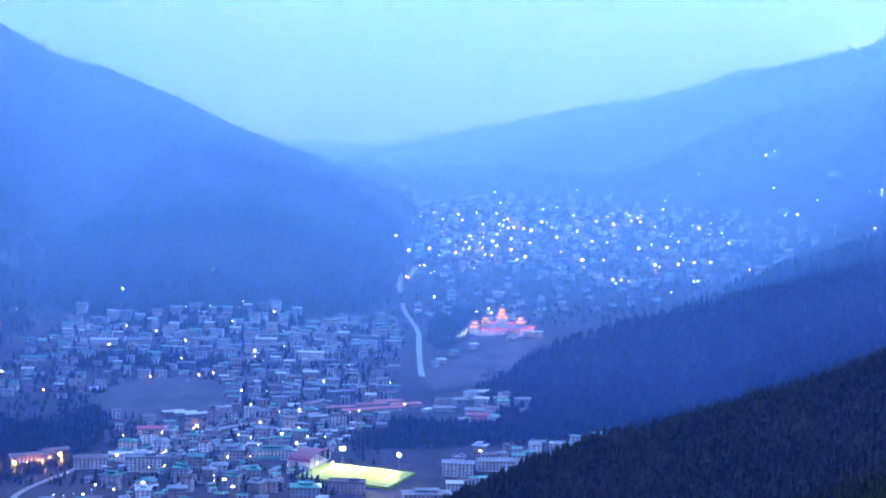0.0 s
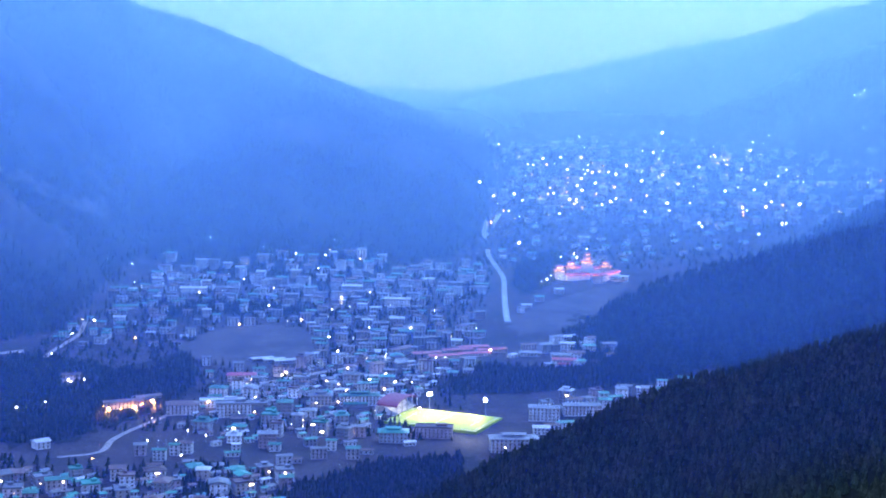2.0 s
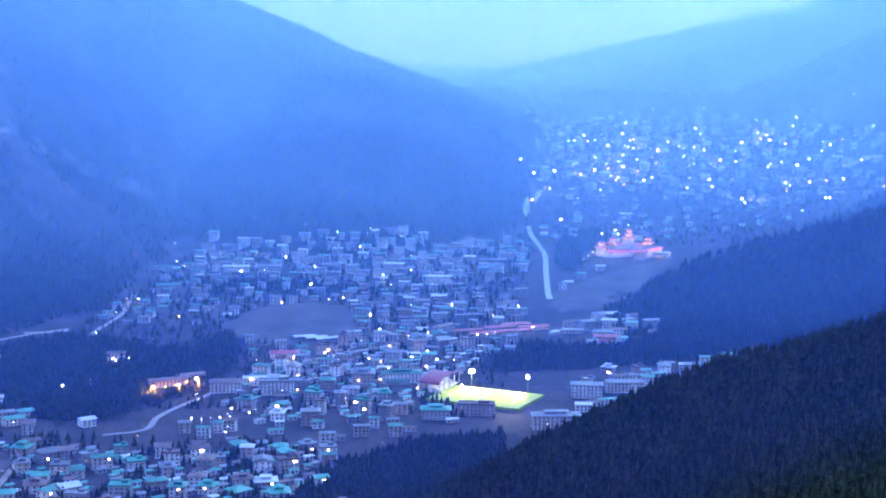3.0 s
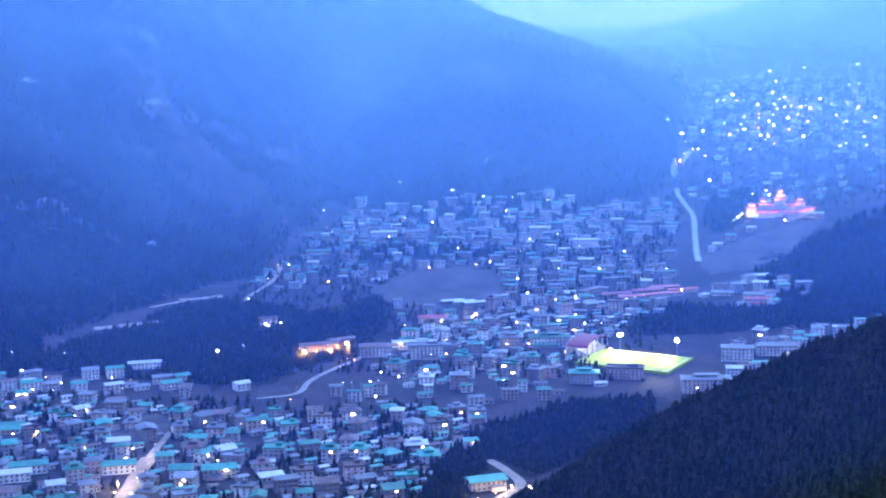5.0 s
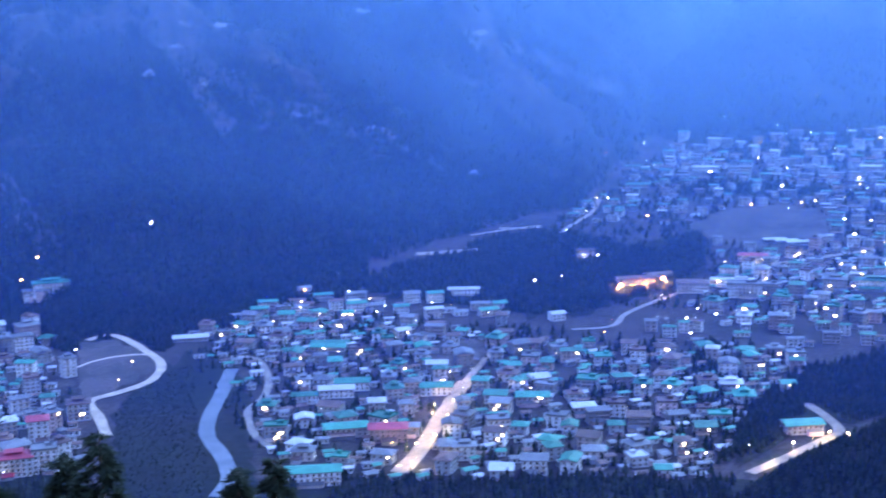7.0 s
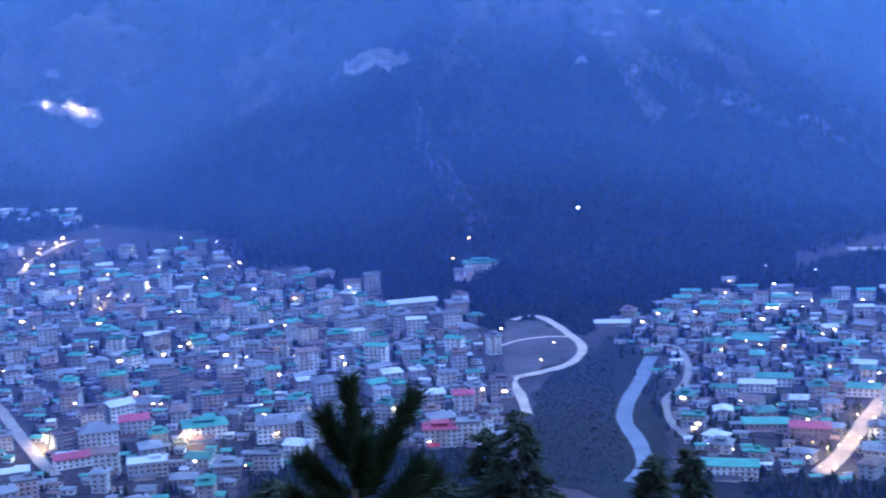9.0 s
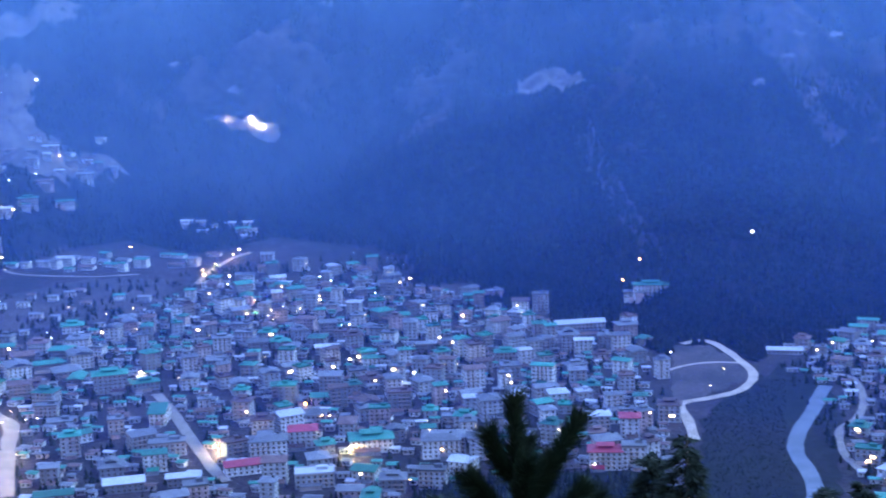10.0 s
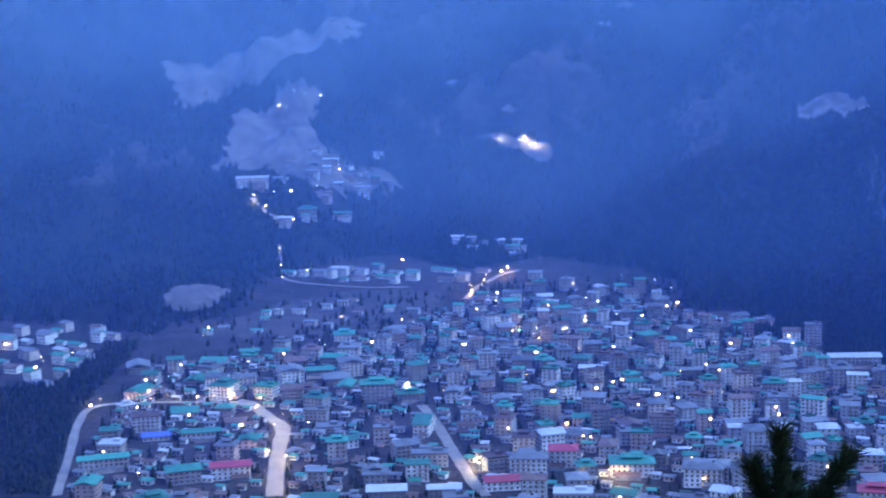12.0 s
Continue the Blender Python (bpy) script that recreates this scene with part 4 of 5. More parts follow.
# ---- red-roofed market sheds ----
for x, y, w in ((-113, 1662, 34), (-92, 1652, 36), (-78, 1684, 36), (-58, 1668, 38), (-60, 1700, 36), (-38, 1690, 36)):
    building(x, y, 24, w, 10, 1, "gable", "red", 2, False, 0, "market sheds")
    TAKEN.append((x, y, 16))
building(-143, 1668, 60, 34, 9, 2, "gable", "brown", 2, False, 0, "market sheds")
TAKEN.append((-143, 1668, 16))

# ---- fortress monastery with lit eaves ----
def fortress_range(parent_name, x, y, turn, w, d, h, tiers, label):
    """A white battered block with tiered red roofs and rows of small red lights under the eaves."""
    top = new(parent_name)
    top.matrix_basis = pose(x, y, ground_at(x, y), 0, 0, turn)
    tagged(top, label, "fortress", "fortress monastery")
    v, f = [], []
    box(v, f, 0, 0, -12, w, d, h + 12)
    for k in (4, 5, 6, 7):
        v[k] = (v[k][0] * 0.95, v[k][1] * 0.95, v[k][2])
    part("wall", mesh_from("wall", v, f, [WALLS[0]]), top)
    v, f = [], []
    box(v, f, 0, 0, h - 2.2, w * 0.97, d * 0.97, 1.2)
    part("maroon_band", mesh_from("band", v, f, [TRIM]), top)
    z, k = h, 1.0
    for tier in range(tiers):
        v, f = [], []
        hip(v, f, 0, w * k, d * k, 2.2, 1.8)
        part("roof", mesh_from("roof", v, f, [ROOFS["red"]]), top).location = (0, 0, z + 0.2)
        v, f = [], []
        n = max(3, int(w * k / 4.5))
        for i in range(n):
            u = (i + 0.5) / n - 0.5
            box(v, f, u * w * k, -d * k / 2 - 1.6, 0, 0.8, 0.5, 0.7)
        lights = part("eaves_lights", mesh_from("lights", v, f, [RED_LAMP if tiers == 1 else ORANGE_LAMP]), top, "string of glowing eaves lights")
        lights.location, lights["kind"] = (0, 0, z - 0.9), "stuff"
        if tier + 1 < tiers:
            k *= 0.62
            v, f = [], []
            box(v, f, 0, 0, z + 0.6, w * k, d * k, 5.2)
            part("upper_storey", mesh_from("storey", v, f, [WALLS[2]]), top)
            z += 5.6
    TAKEN.append((x, y, max(w, d) * 0.5))
    return top


fortress_range("fortress_tower", 94, 2215, -2, 18, 18, 24, 3, "white central fortress tower with tiered red roofs lit at dusk")
fortress_range("fortress_tower", 52, 2190, -2, 16, 16, 14, 2, "white corner tower with red roof and lit eaves")
fortress_range("fortress_tower", 70, 2235, -2, 14, 14, 12, 2, "white corner tower with red roof and lit eaves")
fortress_range("fortress_tower", 124, 2240, -2, 16, 16, 13, 2, "white corner tower with red roof and lit eaves")
fortress_range("fortress_tower", 108, 2165, -2, 16, 16, 12, 1, "white corner tower with red roof and lit eaves")
fortress_range("fortress_wing", 78, 2185, 20, 40, 10, 9, 1, "long white fortress wing with red roof and lit eaves")
fortress_range("fortress_wing", 128, 2200, 62, 54, 10, 10, 1, "long white fortress wing with red roof and lit eaves")
fortress_range("fortress_wing", 97, 2248, 0, 46, 10, 9, 1, "long white fortress wing with red roof and lit eaves")

# ---- the quarters of the town ----
quarter([(-975, 286), (-1162, 367), (-1320, 486), (-1290, 690), (-1024, 618), (-793, 527), (-690, 480), (-760, 300)], 33, 60, (1, 4), MIX + ["teal"] * 3, 1, True, (11, 26), 0.74, 0.25)
quarter([(-1024, 640), (-1280, 710), (-1277, 798), (-1390, 920), (-1400, 1000), (-1250, 1060), (-1134, 1025), (-1056, 1060),
         (-837, 1039), (-673, 855), (-588, 751), (-587, 708), (-674, 615), (-672, 500), (-793, 545)], 29, 54, (2, 5), MIX, 14, True, (9, 18), 0.84, 0.3)
quarter([(-720, 1053), (-694, 1200), (-604, 1189), (-354, 1149), (-194, 1194), (-182, 1075), (-217, 991), (-196, 862), (-379, 790), (-439, 800), (-492, 810),
         (-550, 911), (-589, 1013)], 27, 20, (2, 3), MIX, 2)
quarter([(-344, 1359), (-295, 1538), (-174, 1677), (-106, 1659), (-82, 1582), (-131, 1500), (-150, 1452), (-144, 1340), (-133, 1285), (-272, 1255)], 30, 8, (2, 4), MIX, 3)
crowd("scattered_houses", [[(10, 1330), (60, 1480), (190, 1590), (260, 1600), (200, 1480), (90, 1380)]], 27, 10, (2, 3), MIX, 13, (9, 17), "row of houses behind the wooded spur")
quarter([(0, 1358), (17, 1460), (76, 1502), (163, 1547), (180, 1500), (72, 1414)], 26, 8, (2, 4), MIX, 12)
crowd("distant_houses", [[(-521, 1968), (-560, 2218), (-414, 2153), (-77, 2289), (-52, 2049), (-248, 1938), (-426, 1968)]], 25, 5, (2, 4), MIX, 4)
crowd("distant_houses", [[(-265, 1843), (-60, 1819), (-43, 1725), (-174, 1677), (-236, 1639)], [(-600, 1960), (-480, 2060), (-440, 1960), (-520, 1900)]], 25, 5, (2, 3), MIX, 5)
crowd("distant_houses", [[(-95, 2874), (-60, 3261), (278, 3363), (544, 3159), (732, 2632), (656, 2644), (473, 2646), (303, 2604), (124, 2703), (-35, 2724)]], 36, -5, (2, 4), MIX, 6)
crowd("distant_houses", [[(-16, 1666), (17, 1744), (67, 1801), (105, 1713), (94, 1627), (36, 1606)], [(-1318, 334), (-1501, 396), (-1510, 471), (-1464, 515), (-1394, 473), (-1276, 389)],
                         [(-1757, 795), (-1822, 859), (-1777, 1031), (-1755, 972), (-1751, 849)], [(-1586, 772), (-1638, 807), (-1463, 981), (-1416, 941), (-1492, 822)],
                         [(-728, 1070), (-706, 1255), (-618, 1281), (-501, 1260), (-414, 1239), (-470, 1180), (-604, 1189), (-676, 1168)]], 25, 30, (1, 3), MIX, 7)

crowd("scattered_houses", [[(-560, 1640), (-560, 2000), (-60, 2000), (-40, 1560), (-150, 1480), (-330, 1500), (-385, 1650)], [(-354, 1149), (-330, 1230), (-260, 1260), (-150, 1290), (-90, 1300), (-130, 1220), (-194, 1180)]], 29, 10, (1, 3), MIX, 9, (7, 14),
      "scattered small houses on the valley floor")
crowd("scattered_houses", [[(-60, 2330), (120, 2260), (330, 2450), (440, 2640), (-20, 2740)], [(-20, 1900), (40, 1960), (150, 2120), (20, 2120)]], 52, 10, (1, 2), MIX, 10, (8, 14),
      "scattered small houses on the valley floor")
crowd("scattered_houses", [[(-1400, 560), (-1450, 700), (-1420, 830), (-1310, 800), (-1310, 640)]], 36, 50, (1, 2), MIX, 15, (7, 13), "scattered small houses on the brown slope above the town")
crowd("sheds_and_outhouses", [[(-975, 286), (-1300, 486), (-1270, 656), (-1350, 890), (-1215, 1040), (-837, 1020), (-588, 751), (-674, 615), (-672, 500), (-760, 300)],
                              [(-720, 1053), (-694, 1200), (-354, 1149), (-194, 1194), (-196, 862), (-379, 790), (-492, 810), (-550, 911)],
                              [(-344, 1359), (-295, 1538), (-174, 1677), (-82, 1582), (-144, 1340), (-272, 1255)]], 15, 40, (1, 1), MIX + ["brown", "grey", "white"], 8, (4, 9),
      "low sheds and outhouses crowded between the buildings")


# ---- street lamps and lights ----
LAMP_SORTS = {"w": (WHITE_LAMP, 0.75, "white"), "y": (WARM, 0.8, "warm"), "o": (ORANGE_LAMP, 0.85, "orange"), "r": (RED_LAMP, 0.8, "red"),
              "W": (WHITE_LAMP, 1.3, "bright white"), "Y": (WARM, 1.35, "bright warm"), "O": (ORANGE_LAMP, 1.7, "bright orange")}


def ball_mesh(mat, radius):
    def make():
        bm = bmesh.new()
        bmesh.ops.create_icosphere(bm, subdivisions=1, radius=radius)
        me = bpy.data.meshes.new("lantern")
        bm.to_mesh(me)
        bm.free()
        me.materials.append(mat)
        return me
    return kept(("ball", mat.name, radius), make)


def pole_mesh():
    def make():
        v, f = [], []
        box(v, f, 0, 0, -2, 0.22, 0.22, 9.0)
        box(v, f, 0, -0.5, 6.8, 0.14, 1.1, 0.14)
        return mesh_from("pole", v, f, [STEEL])
    return kept("pole", make)


FAR_LAMPS = {}


def lamps(sort, places):
    """Street lamps; those far down the valley are gathered to be joined."""
    mat, radius, word = LAMP_SORTS[sort]
    for x, y in places:
        far = math.hypot(x, y)
        size = round(radius * (0.62 if far < 1400 else 1.1 if far < 2400 else 2.0) * (0.4, 0.55, 0.3, 0.75, 1.15)[int(abs(x * 7 + y * 3)) % 5], 2)
        if far > 1400:
            FAR_LAMPS.setdefault(sort, []).append((x, y, ground_at(x, y), size))
            continue
        lamp = new("street_lamp")
        lamp.matrix_basis = pose(x, y, ground_at(x, y), 0, 0, math.degrees(math.atan2(-x, y)))
        tagged(lamp, f"street lamp glowing {word} on a steel pole", "street lamp", "street lamps")
        part("pole", pole_mesh(), lamp)
        part("lantern", ball_mesh(mat, size), lamp, f"glowing {word} lantern").location = (0, -0.9, 6.9)


def join_far_lamps():
    """One object of distant lamps for each colour of light: a pole and a lantern each."""
    for sort, rows in FAR_LAMPS.items():
        mat, _, word = LAMP_SORTS[sort]
        v, f, idx = [], [], []
        for x, y, z, size in rows:
            box(v, f, x, y, z - 2, 0.22, 0.22, 9.0)
            idx += [0] * 6
            k = len(v)
            v += [(x + size * a, y - 0.5 + size * b, z + 7 + size * c) for a, b, c in ((1, 0, 0), (0.5, 0.87, 0), (-0.5, 0.87, 0), (-1, 0, 0), (-0.5, -0.87, 0), (0.5, -0.87, 0), (0, 0, 0.95), (0, 0, -0.95))]
            for i in range(6):
                f += [(k + i, k + (i + 1) % 6, k + 6), (k + (i + 1) % 6, k + i, k + 7)]
            idx += [1] * 12
        tagged(new("distant_lamps", mesh_from("distant_lamps", v, f, [STEEL, mat], idx)), f"scattered {word} street lamps glowing far down the valley", "street lamps", kind="stuff")


lamps('o', [(-25, 3172), (380, 3109), (198, 2793), (42, 2716), (-43, 2698), (-57, 2665), (-64, 2619)])
lamps('y', [(13, 3092), (96, 2972), (155, 2940), (166, 2931), (278, 3013), (303, 3065), (323, 3079), (332, 3116), (339, 3063), (415, 3145), (421, 2960), (438, 2960), (500, 3167), (311, 2634), (326, 2628), (338, 2620), (351, 2625), (254, 2778), (39, 2676)])
lamps('w', [(-66, 3245), (-125, 4062), (-140, 4074), (208, 3916), (227, 3913), (118, 3850), (65, 3063), (109, 2950), (137, 3083), (190, 3006), (226, 3070), (271, 3187), (409, 3254), (426, 3135), (520, 2930), (287, 2646), (272, 2652), (171, 2803), (266, 2769), (286, 2751), (-9, 2776), (7, 2786), (-13, 2662), (-33, 2698)])
lamps('w', [(-26, 2822), (51, 2834), (74, 2879), (107, 2860), (134, 2839), (-89, 2709), (402, 2735), (427, 2796), (524, 3270), (544, 3253), (288, 3332), (217, 3323), (379, 3334), (726, 3227), (713, 3212), (706, 3222), (787, 2951), (795, 2920), (784, 2684), (785, 2617), (456, 2621), (465, 2631), (567, 2822), (670, 2854), (605, 2853), (530, 2857), (554, 2873), (229, 2937), (236, 2870), (81, 2993), (35, 3014), (0, 2888), (94, 2794), (142, 2758), (231, 2726), (385, 2858), (460, 2950), (462, 2778), (328, 2899), (355, 2991), (18, 2628), (60, 2691), (123, 3021), (178, 3053), (464, 3146), (519, 3032), (602, 2732), (663, 2677)])
lamps('y', [(748, 2519), (296, 2921)])
lamps('y', [(-252, 2186), (-548, 1757), (-298, 1793), (-282, 1806), (-25, 1704), (-38, 1670), (-182, 1469), (-184, 1422)])
lamps('o', [(-217, 2213), (-413, 2124), (-353, 1765)])
lamps('w', [(-467, 1955), (-448, 1960), (-251, 1962), (-232, 1898), (-550, 2213), (-610, 2089), (-556, 2021), (-534, 1675), (-534, 1759), (-527, 1574), (-472, 1464), (-457, 1469), (-192, 1780), (-234, 1714), (-213, 1640), (-192, 1631), (-182, 1630), (-80, 1640), (-89, 1632), (-99, 1627), (-175, 1466), (-292, 1404), (-280, 1406), (-268, 1409), (-59, 1787), (-111, 2093), (-89, 1986), (-494, 2242), (-381, 2161), (-348, 2170), (-307, 2126), (-230, 2122), (-177, 1998)])
lamps('r', [(-118, 1728)])
lamps('w', [(-331, 1245), (-322, 1245), (-315, 1249), (-307, 1251), (-299, 1255), (-304, 1270), (-305, 1288), (-285, 1273), (-283, 1287), (-280, 1304), (-270, 1294), (-249, 1351), (-216, 1329), (-227, 1582), (-148, 1543), (-238, 1491), (-187, 1268), (-151, 1184), (-14, 1262), (-467, 1455), (-467, 1375), (-475, 1274), (-487, 1351), (-163, 1515), (-135, 1508), (-117, 1509)])
lamps('y', [(-305, 1309), (-379, 1100), (-396, 1054), (69, 1408), (84, 1420), (-144, 1393)])
lamps('O', [(-399, 1359), (-388, 1362), (-379, 1370), (-372, 1383), (-366, 1397)])
lamps('o', [(-408, 1371), (-342, 1333), (-344, 1318), (-267, 1378)])
lamps('r', [(-369, 1226)])
lamps('o', [(-691, 1243), (-530, 1233), (-518, 1273), (-458, 1670)])
lamps('w', [(-624, 1206), (-588, 1211), (-584, 1184), (-550, 1237), (-483, 1213), (-535, 1165), (-516, 1158), (-707, 1181), (-607, 1118), (-586, 1120), (-660, 1178), (-536, 1676), (-612, 2080), (-598, 2163), (-566, 2231), (-545, 2164), (-449, 1957), (-892, 1275), (-636, 1319), (-687, 1311)])
lamps('y', [(-561, 1235), (-657, 1120), (-691, 1070), (-547, 1753), (-472, 1460)])
lamps('r', [(-596, 1955)])
lamps('w', [(-438, 1016), (-434, 993), (-384, 984), (-365, 976), (-347, 974), (-426, 1031), (-205, 893), (-222, 903), (-108, 996), (-182, 920), (-292, 1218), (-428, 859), (-462, 803), (-443, 802), (-449, 876), (-215, 1325)])
lamps('y', [(-409, 915), (-378, 1099), (-246, 1008), (-392, 850), (-384, 805), (-407, 951), (-146, 949)])
lamps('W', [(-363, 996)])
lamps('Y', [(-125, 966)])
lamps('o', [(-408, 845), (-361, 1180)])
lamps('o', [(-963, 1174), (-948, 1129), (-1036, 737), (-688, 601)])
lamps('O', [(-1555, 918), (-888, 669), (-771, 625)])
lamps('y', [(-1244, 737), (-1038, 648), (-1037, 757), (-1307, 870), (-1218, 837), (-774, 620), (-768, 630), (-1026, 955), (-970, 782), (-924, 862), (-1095, 840), (-1160, 870)])
# the last three stand in for a lit shop front
lamps('Y', [(-1076, 636), (-1071, 747), (-868, 656), (-852, 657), (-847, 661), (-763, 644), (-720, 659), (-786, 870), (-914, 849), (-970, 792), (-853, 563), (-853, 570), (-845, 574)])
lamps('w', [(-1179, 766), (-1303, 886), (-1318, 1077), (-1283, 1082), (-1270, 1088), (-1229, 1076), (-1455, 1060), (-1183, 869), (-697, 591), (-964, 861), (-1081, 864), (-769, 978), (-619, 705), (-1165, 964), (-1234, 974), (-893, 789), (-906, 876), (-854, 866), (-857, 912)])
lamps('Y', [(-1179, 383), (-1451, 388), (-1078, 636), (-1755, 939), (-1736, 953), (-1681, 814), (-1673, 826), (-1674, 802)])
lamps('y', [(-1184, 407), (-1171, 433), (-1157, 458), (-1143, 481), (-1114, 487), (-1090, 497), (-1382, 403), (-1368, 402), (-1039, 650), (-1630, 783), (-1598, 769), (-1562, 753), (-1239, 693), (-1393, 584)])
lamps('w', [(-1159, 411), (-1017, 507), (-1021, 499), (-1349, 388), (-1379, 434), (-1377, 448), (-1099, 557), (-1976, 984), (-1951, 990), (-1951, 1016), (-1977, 960), (-1962, 964), (-1720, 884), (-1717, 845), (-1732, 828), (-1733, 799), (-1666, 1177), (-1623, 1192), (-1575, 794), (-1283, 513), (-1465, 493), (-1258, 649), (-1183, 637), (-1244, 560)])
lamps('W', [(-1230, 461), (-1232, 474), (-1645, 1183), (-1654, 1180)])
lamps('O', [(-1559, 919)])
lamps('r', [(-1546, 1060)])


# light thrown by the brightest lamps
LIGHT_TONES = {"y": (1.0, 0.74, 0.42), "w": (1.0, 0.88, 0.66), "o": (1.0, 0.42, 0.12), "r": (1.0, 0.16, 0.14)}


def lit_lamp(x, y, power, sort="y", up=5.6):
    """A street lamp that lights the ground around it."""
    lamps(sort, [(x, y)])
    data = bpy.data.lights.new("street_light", "POINT")
    data.energy, data.color, data.shadow_soft_size = power, LIGHT_TONES[sort], 0.3
    new("street_light", data).location = (x, y - 0.9, ground_at(x, y) + up)


def lit_road(way, spacing, power, sort="y", side=4.0):
    line = smooth_line(way, 4.0)
    run = np.concatenate([[0], np.cumsum(np.linalg.norm(np.diff(line, axis=0), axis=1))])
    for k, d in enumerate(np.arange(spacing / 2, run[-1], spacing)):
        i = min(int(np.searchsorted(run, d)), len(line) - 2)
        t = (line[i + 1] - line[i]) / max(np.linalg.norm(line[i + 1] - line[i]), 1e-6)
        o = side if k % 2 else -side
        lit_lamp(float(line[i][0] - t[1] * o), float(line[i][1] + t[0] * o), power * (1.0, 0.6, 1.3)[k % 3], sort)


lit_road([(-385, 807), (-389, 843), (-398, 887), (-412, 951), (-424, 1015)], 24, 1285, "y", 7)
lit_road([(-879, 410), (-941, 442), (-993, 470), (-1033, 492), (-1072, 498), (-1116, 503)], 30, 999, "y", 7)
lit_road([(-1120, 505), (-1150, 473), (-1176, 437), (-1193, 392)], 30, 999)
lit_road([(-174, 881), (-154, 931), (-134, 987)], 36, 999)
lit_road([(-1737, 799), (-1705, 797), (-1692, 807), (-1679, 828)], 24, 1285)
lit_road([(-311, 1494), (-267, 1517), (-224, 1560)], 45, 999)
lit_road([(-1130, 820), (-1200, 850), (-1270, 890)], 45, 714)
lit_road([(-1355, 880), (-1391, 920), (-1411, 949), (-1431, 983), (-1439, 1014)], 26, 1100)
# the lamp at (-850, 566) is added to stand in for the lit shop front
for x, y, power, sort in ((-399, 1350, 5000, "o"), (-376, 1370, 5000, "o"), (-362, 1390, 3500, "o"), (-1640, 1188, 4500, "w"), (-1660, 1184, 2500, "w"), (-1700, 1170, 1500, "w"), (-865, 648, 5000, "w"), (-850, 566, 6000, "y"),
                          (-843, 556, 1500, "w"), (-770, 620, 4000, "y"), (-360, 985, 3000, "y"), (-1073, 632, 900, "y"), (-123, 960, 900, "y"), (50, 2170, 420, "w"), (98, 2128, 500, "w"),
                          (138, 2170, 500, "y"), (25, 2120, 600, "w"), (32, 2150, 600, "w"), (39, 2185, 600, "w")):
    lit_lamp(x, y, power, sort)

# the many small lights of the far town, thicker towards its lanes
rnd = random.Random(41)
for cx, cy, spread, n, sorts in ((40, 3000, 90, 30, "wwyo"), (160, 2960, 80, 24, "wyo"), (330, 3080, 80, 26, "wyyo"), (300, 2790, 110, 26, "wyyo"), (480, 2900, 110, 24, "wwyo"), (20, 2770, 70, 22, "wyyo"),
                                 (430, 3150, 60, 10, "wwy"), (620, 2800, 110, 14, "www"), (200, 3200, 120, 16, "www"), (65, 2420, 40, 9, "www"), (500, 3250, 90, 8, "www"), (-20, 3080, 50, 8, "wwy")):
    for _ in range(n):
        lamps(rnd.choice(sorts), [(cx + rnd.gauss(0, spread), cy + rnd.gauss(0, spread * 0.9))])
# and those scattered through the nearer quarters
for cx, cy, spread, n, sorts in ((-330, 2080, 110, 22, "wwwy"), (-200, 1740, 80, 12, "wwy"), (-230, 1400, 60, 14, "wyy"), (-420, 1000, 110, 16, "wwy"), (-900, 800, 130, 26, "wyyw"), (-1150, 600, 120, 20, "wyy"),
                                 (-640, 1180, 60, 10, "wyo"), (-1180, 950, 70, 10, "wwy")):
    for _ in range(n):
        lamps(rnd.choice(sorts), [(cx + rnd.gauss(0, spread), cy + rnd.gauss(0, spread * 0.9))])


join_far_lamps()


# ---- woods ----
def wood(name, x, y, tall, label, seed):
    """Many small conifers, joined: three ragged skirts of foliage each."""
    rng = np.random.default_rng(seed)
    n = len(x)
    z = height(x, y)
    h = rng.uniform(tall[0], tall[1], n)
    wide = h * rng.uniform(0.22, 0.36, n)
    lean, spin = rng.normal(0, 0.03, (n, 2)), rng.uniform(0, 6.3, n)
    verts, tris = [], []
    sides = 5
    base = 0
    for low, top, wd in ((0.08, 0.55, 1.0), (0.34, 0.80, 0.72), (0.60, 1.0, 0.42)):
        ring = []
        for k in range(sides):
            a = spin + 2 * np.pi * k / sides + low * 3
            rad = wide * wd * rng.uniform(0.65, 1.25, n)
            zz = h * (low + rng.uniform(-0.05, 0.05, n))
            ring.append(np.stack([x + rad * np.cos(a), y + rad * np.sin(a), z + zz], 1))
        tip = np.stack([x + lean[:, 0] * h, y + lean[:, 1] * h, z + h * top], 1)
        block = np.stack(ring + [tip], 1)
        verts.append(block.reshape(-1, 3))
        s = base + np.arange(n) * (sides + 1)
        for k in range(sides):
            tris.append(np.stack([s + k, s + (k + 1) % sides, s + sides], 1))
        base += n * (sides + 1)
    ob = new(name, fast_mesh(name, np.concatenate(verts), np.concatenate(tris), [PINE]))
    return tagged(ob, label, "forest", kind="stuff")


def in_ring(x, y, ring):
    hit = np.zeros(len(x), bool)
    for (x0, y0), (x1, y1) in zip(ring, ring[1:] + ring[:1]):
        if y0 != y1:
            hit ^= ((y0 > y) != (y1 > y)) & (x < (x1 - x0) * (y - y0) / (y1 - y0) + x0)
    return hit


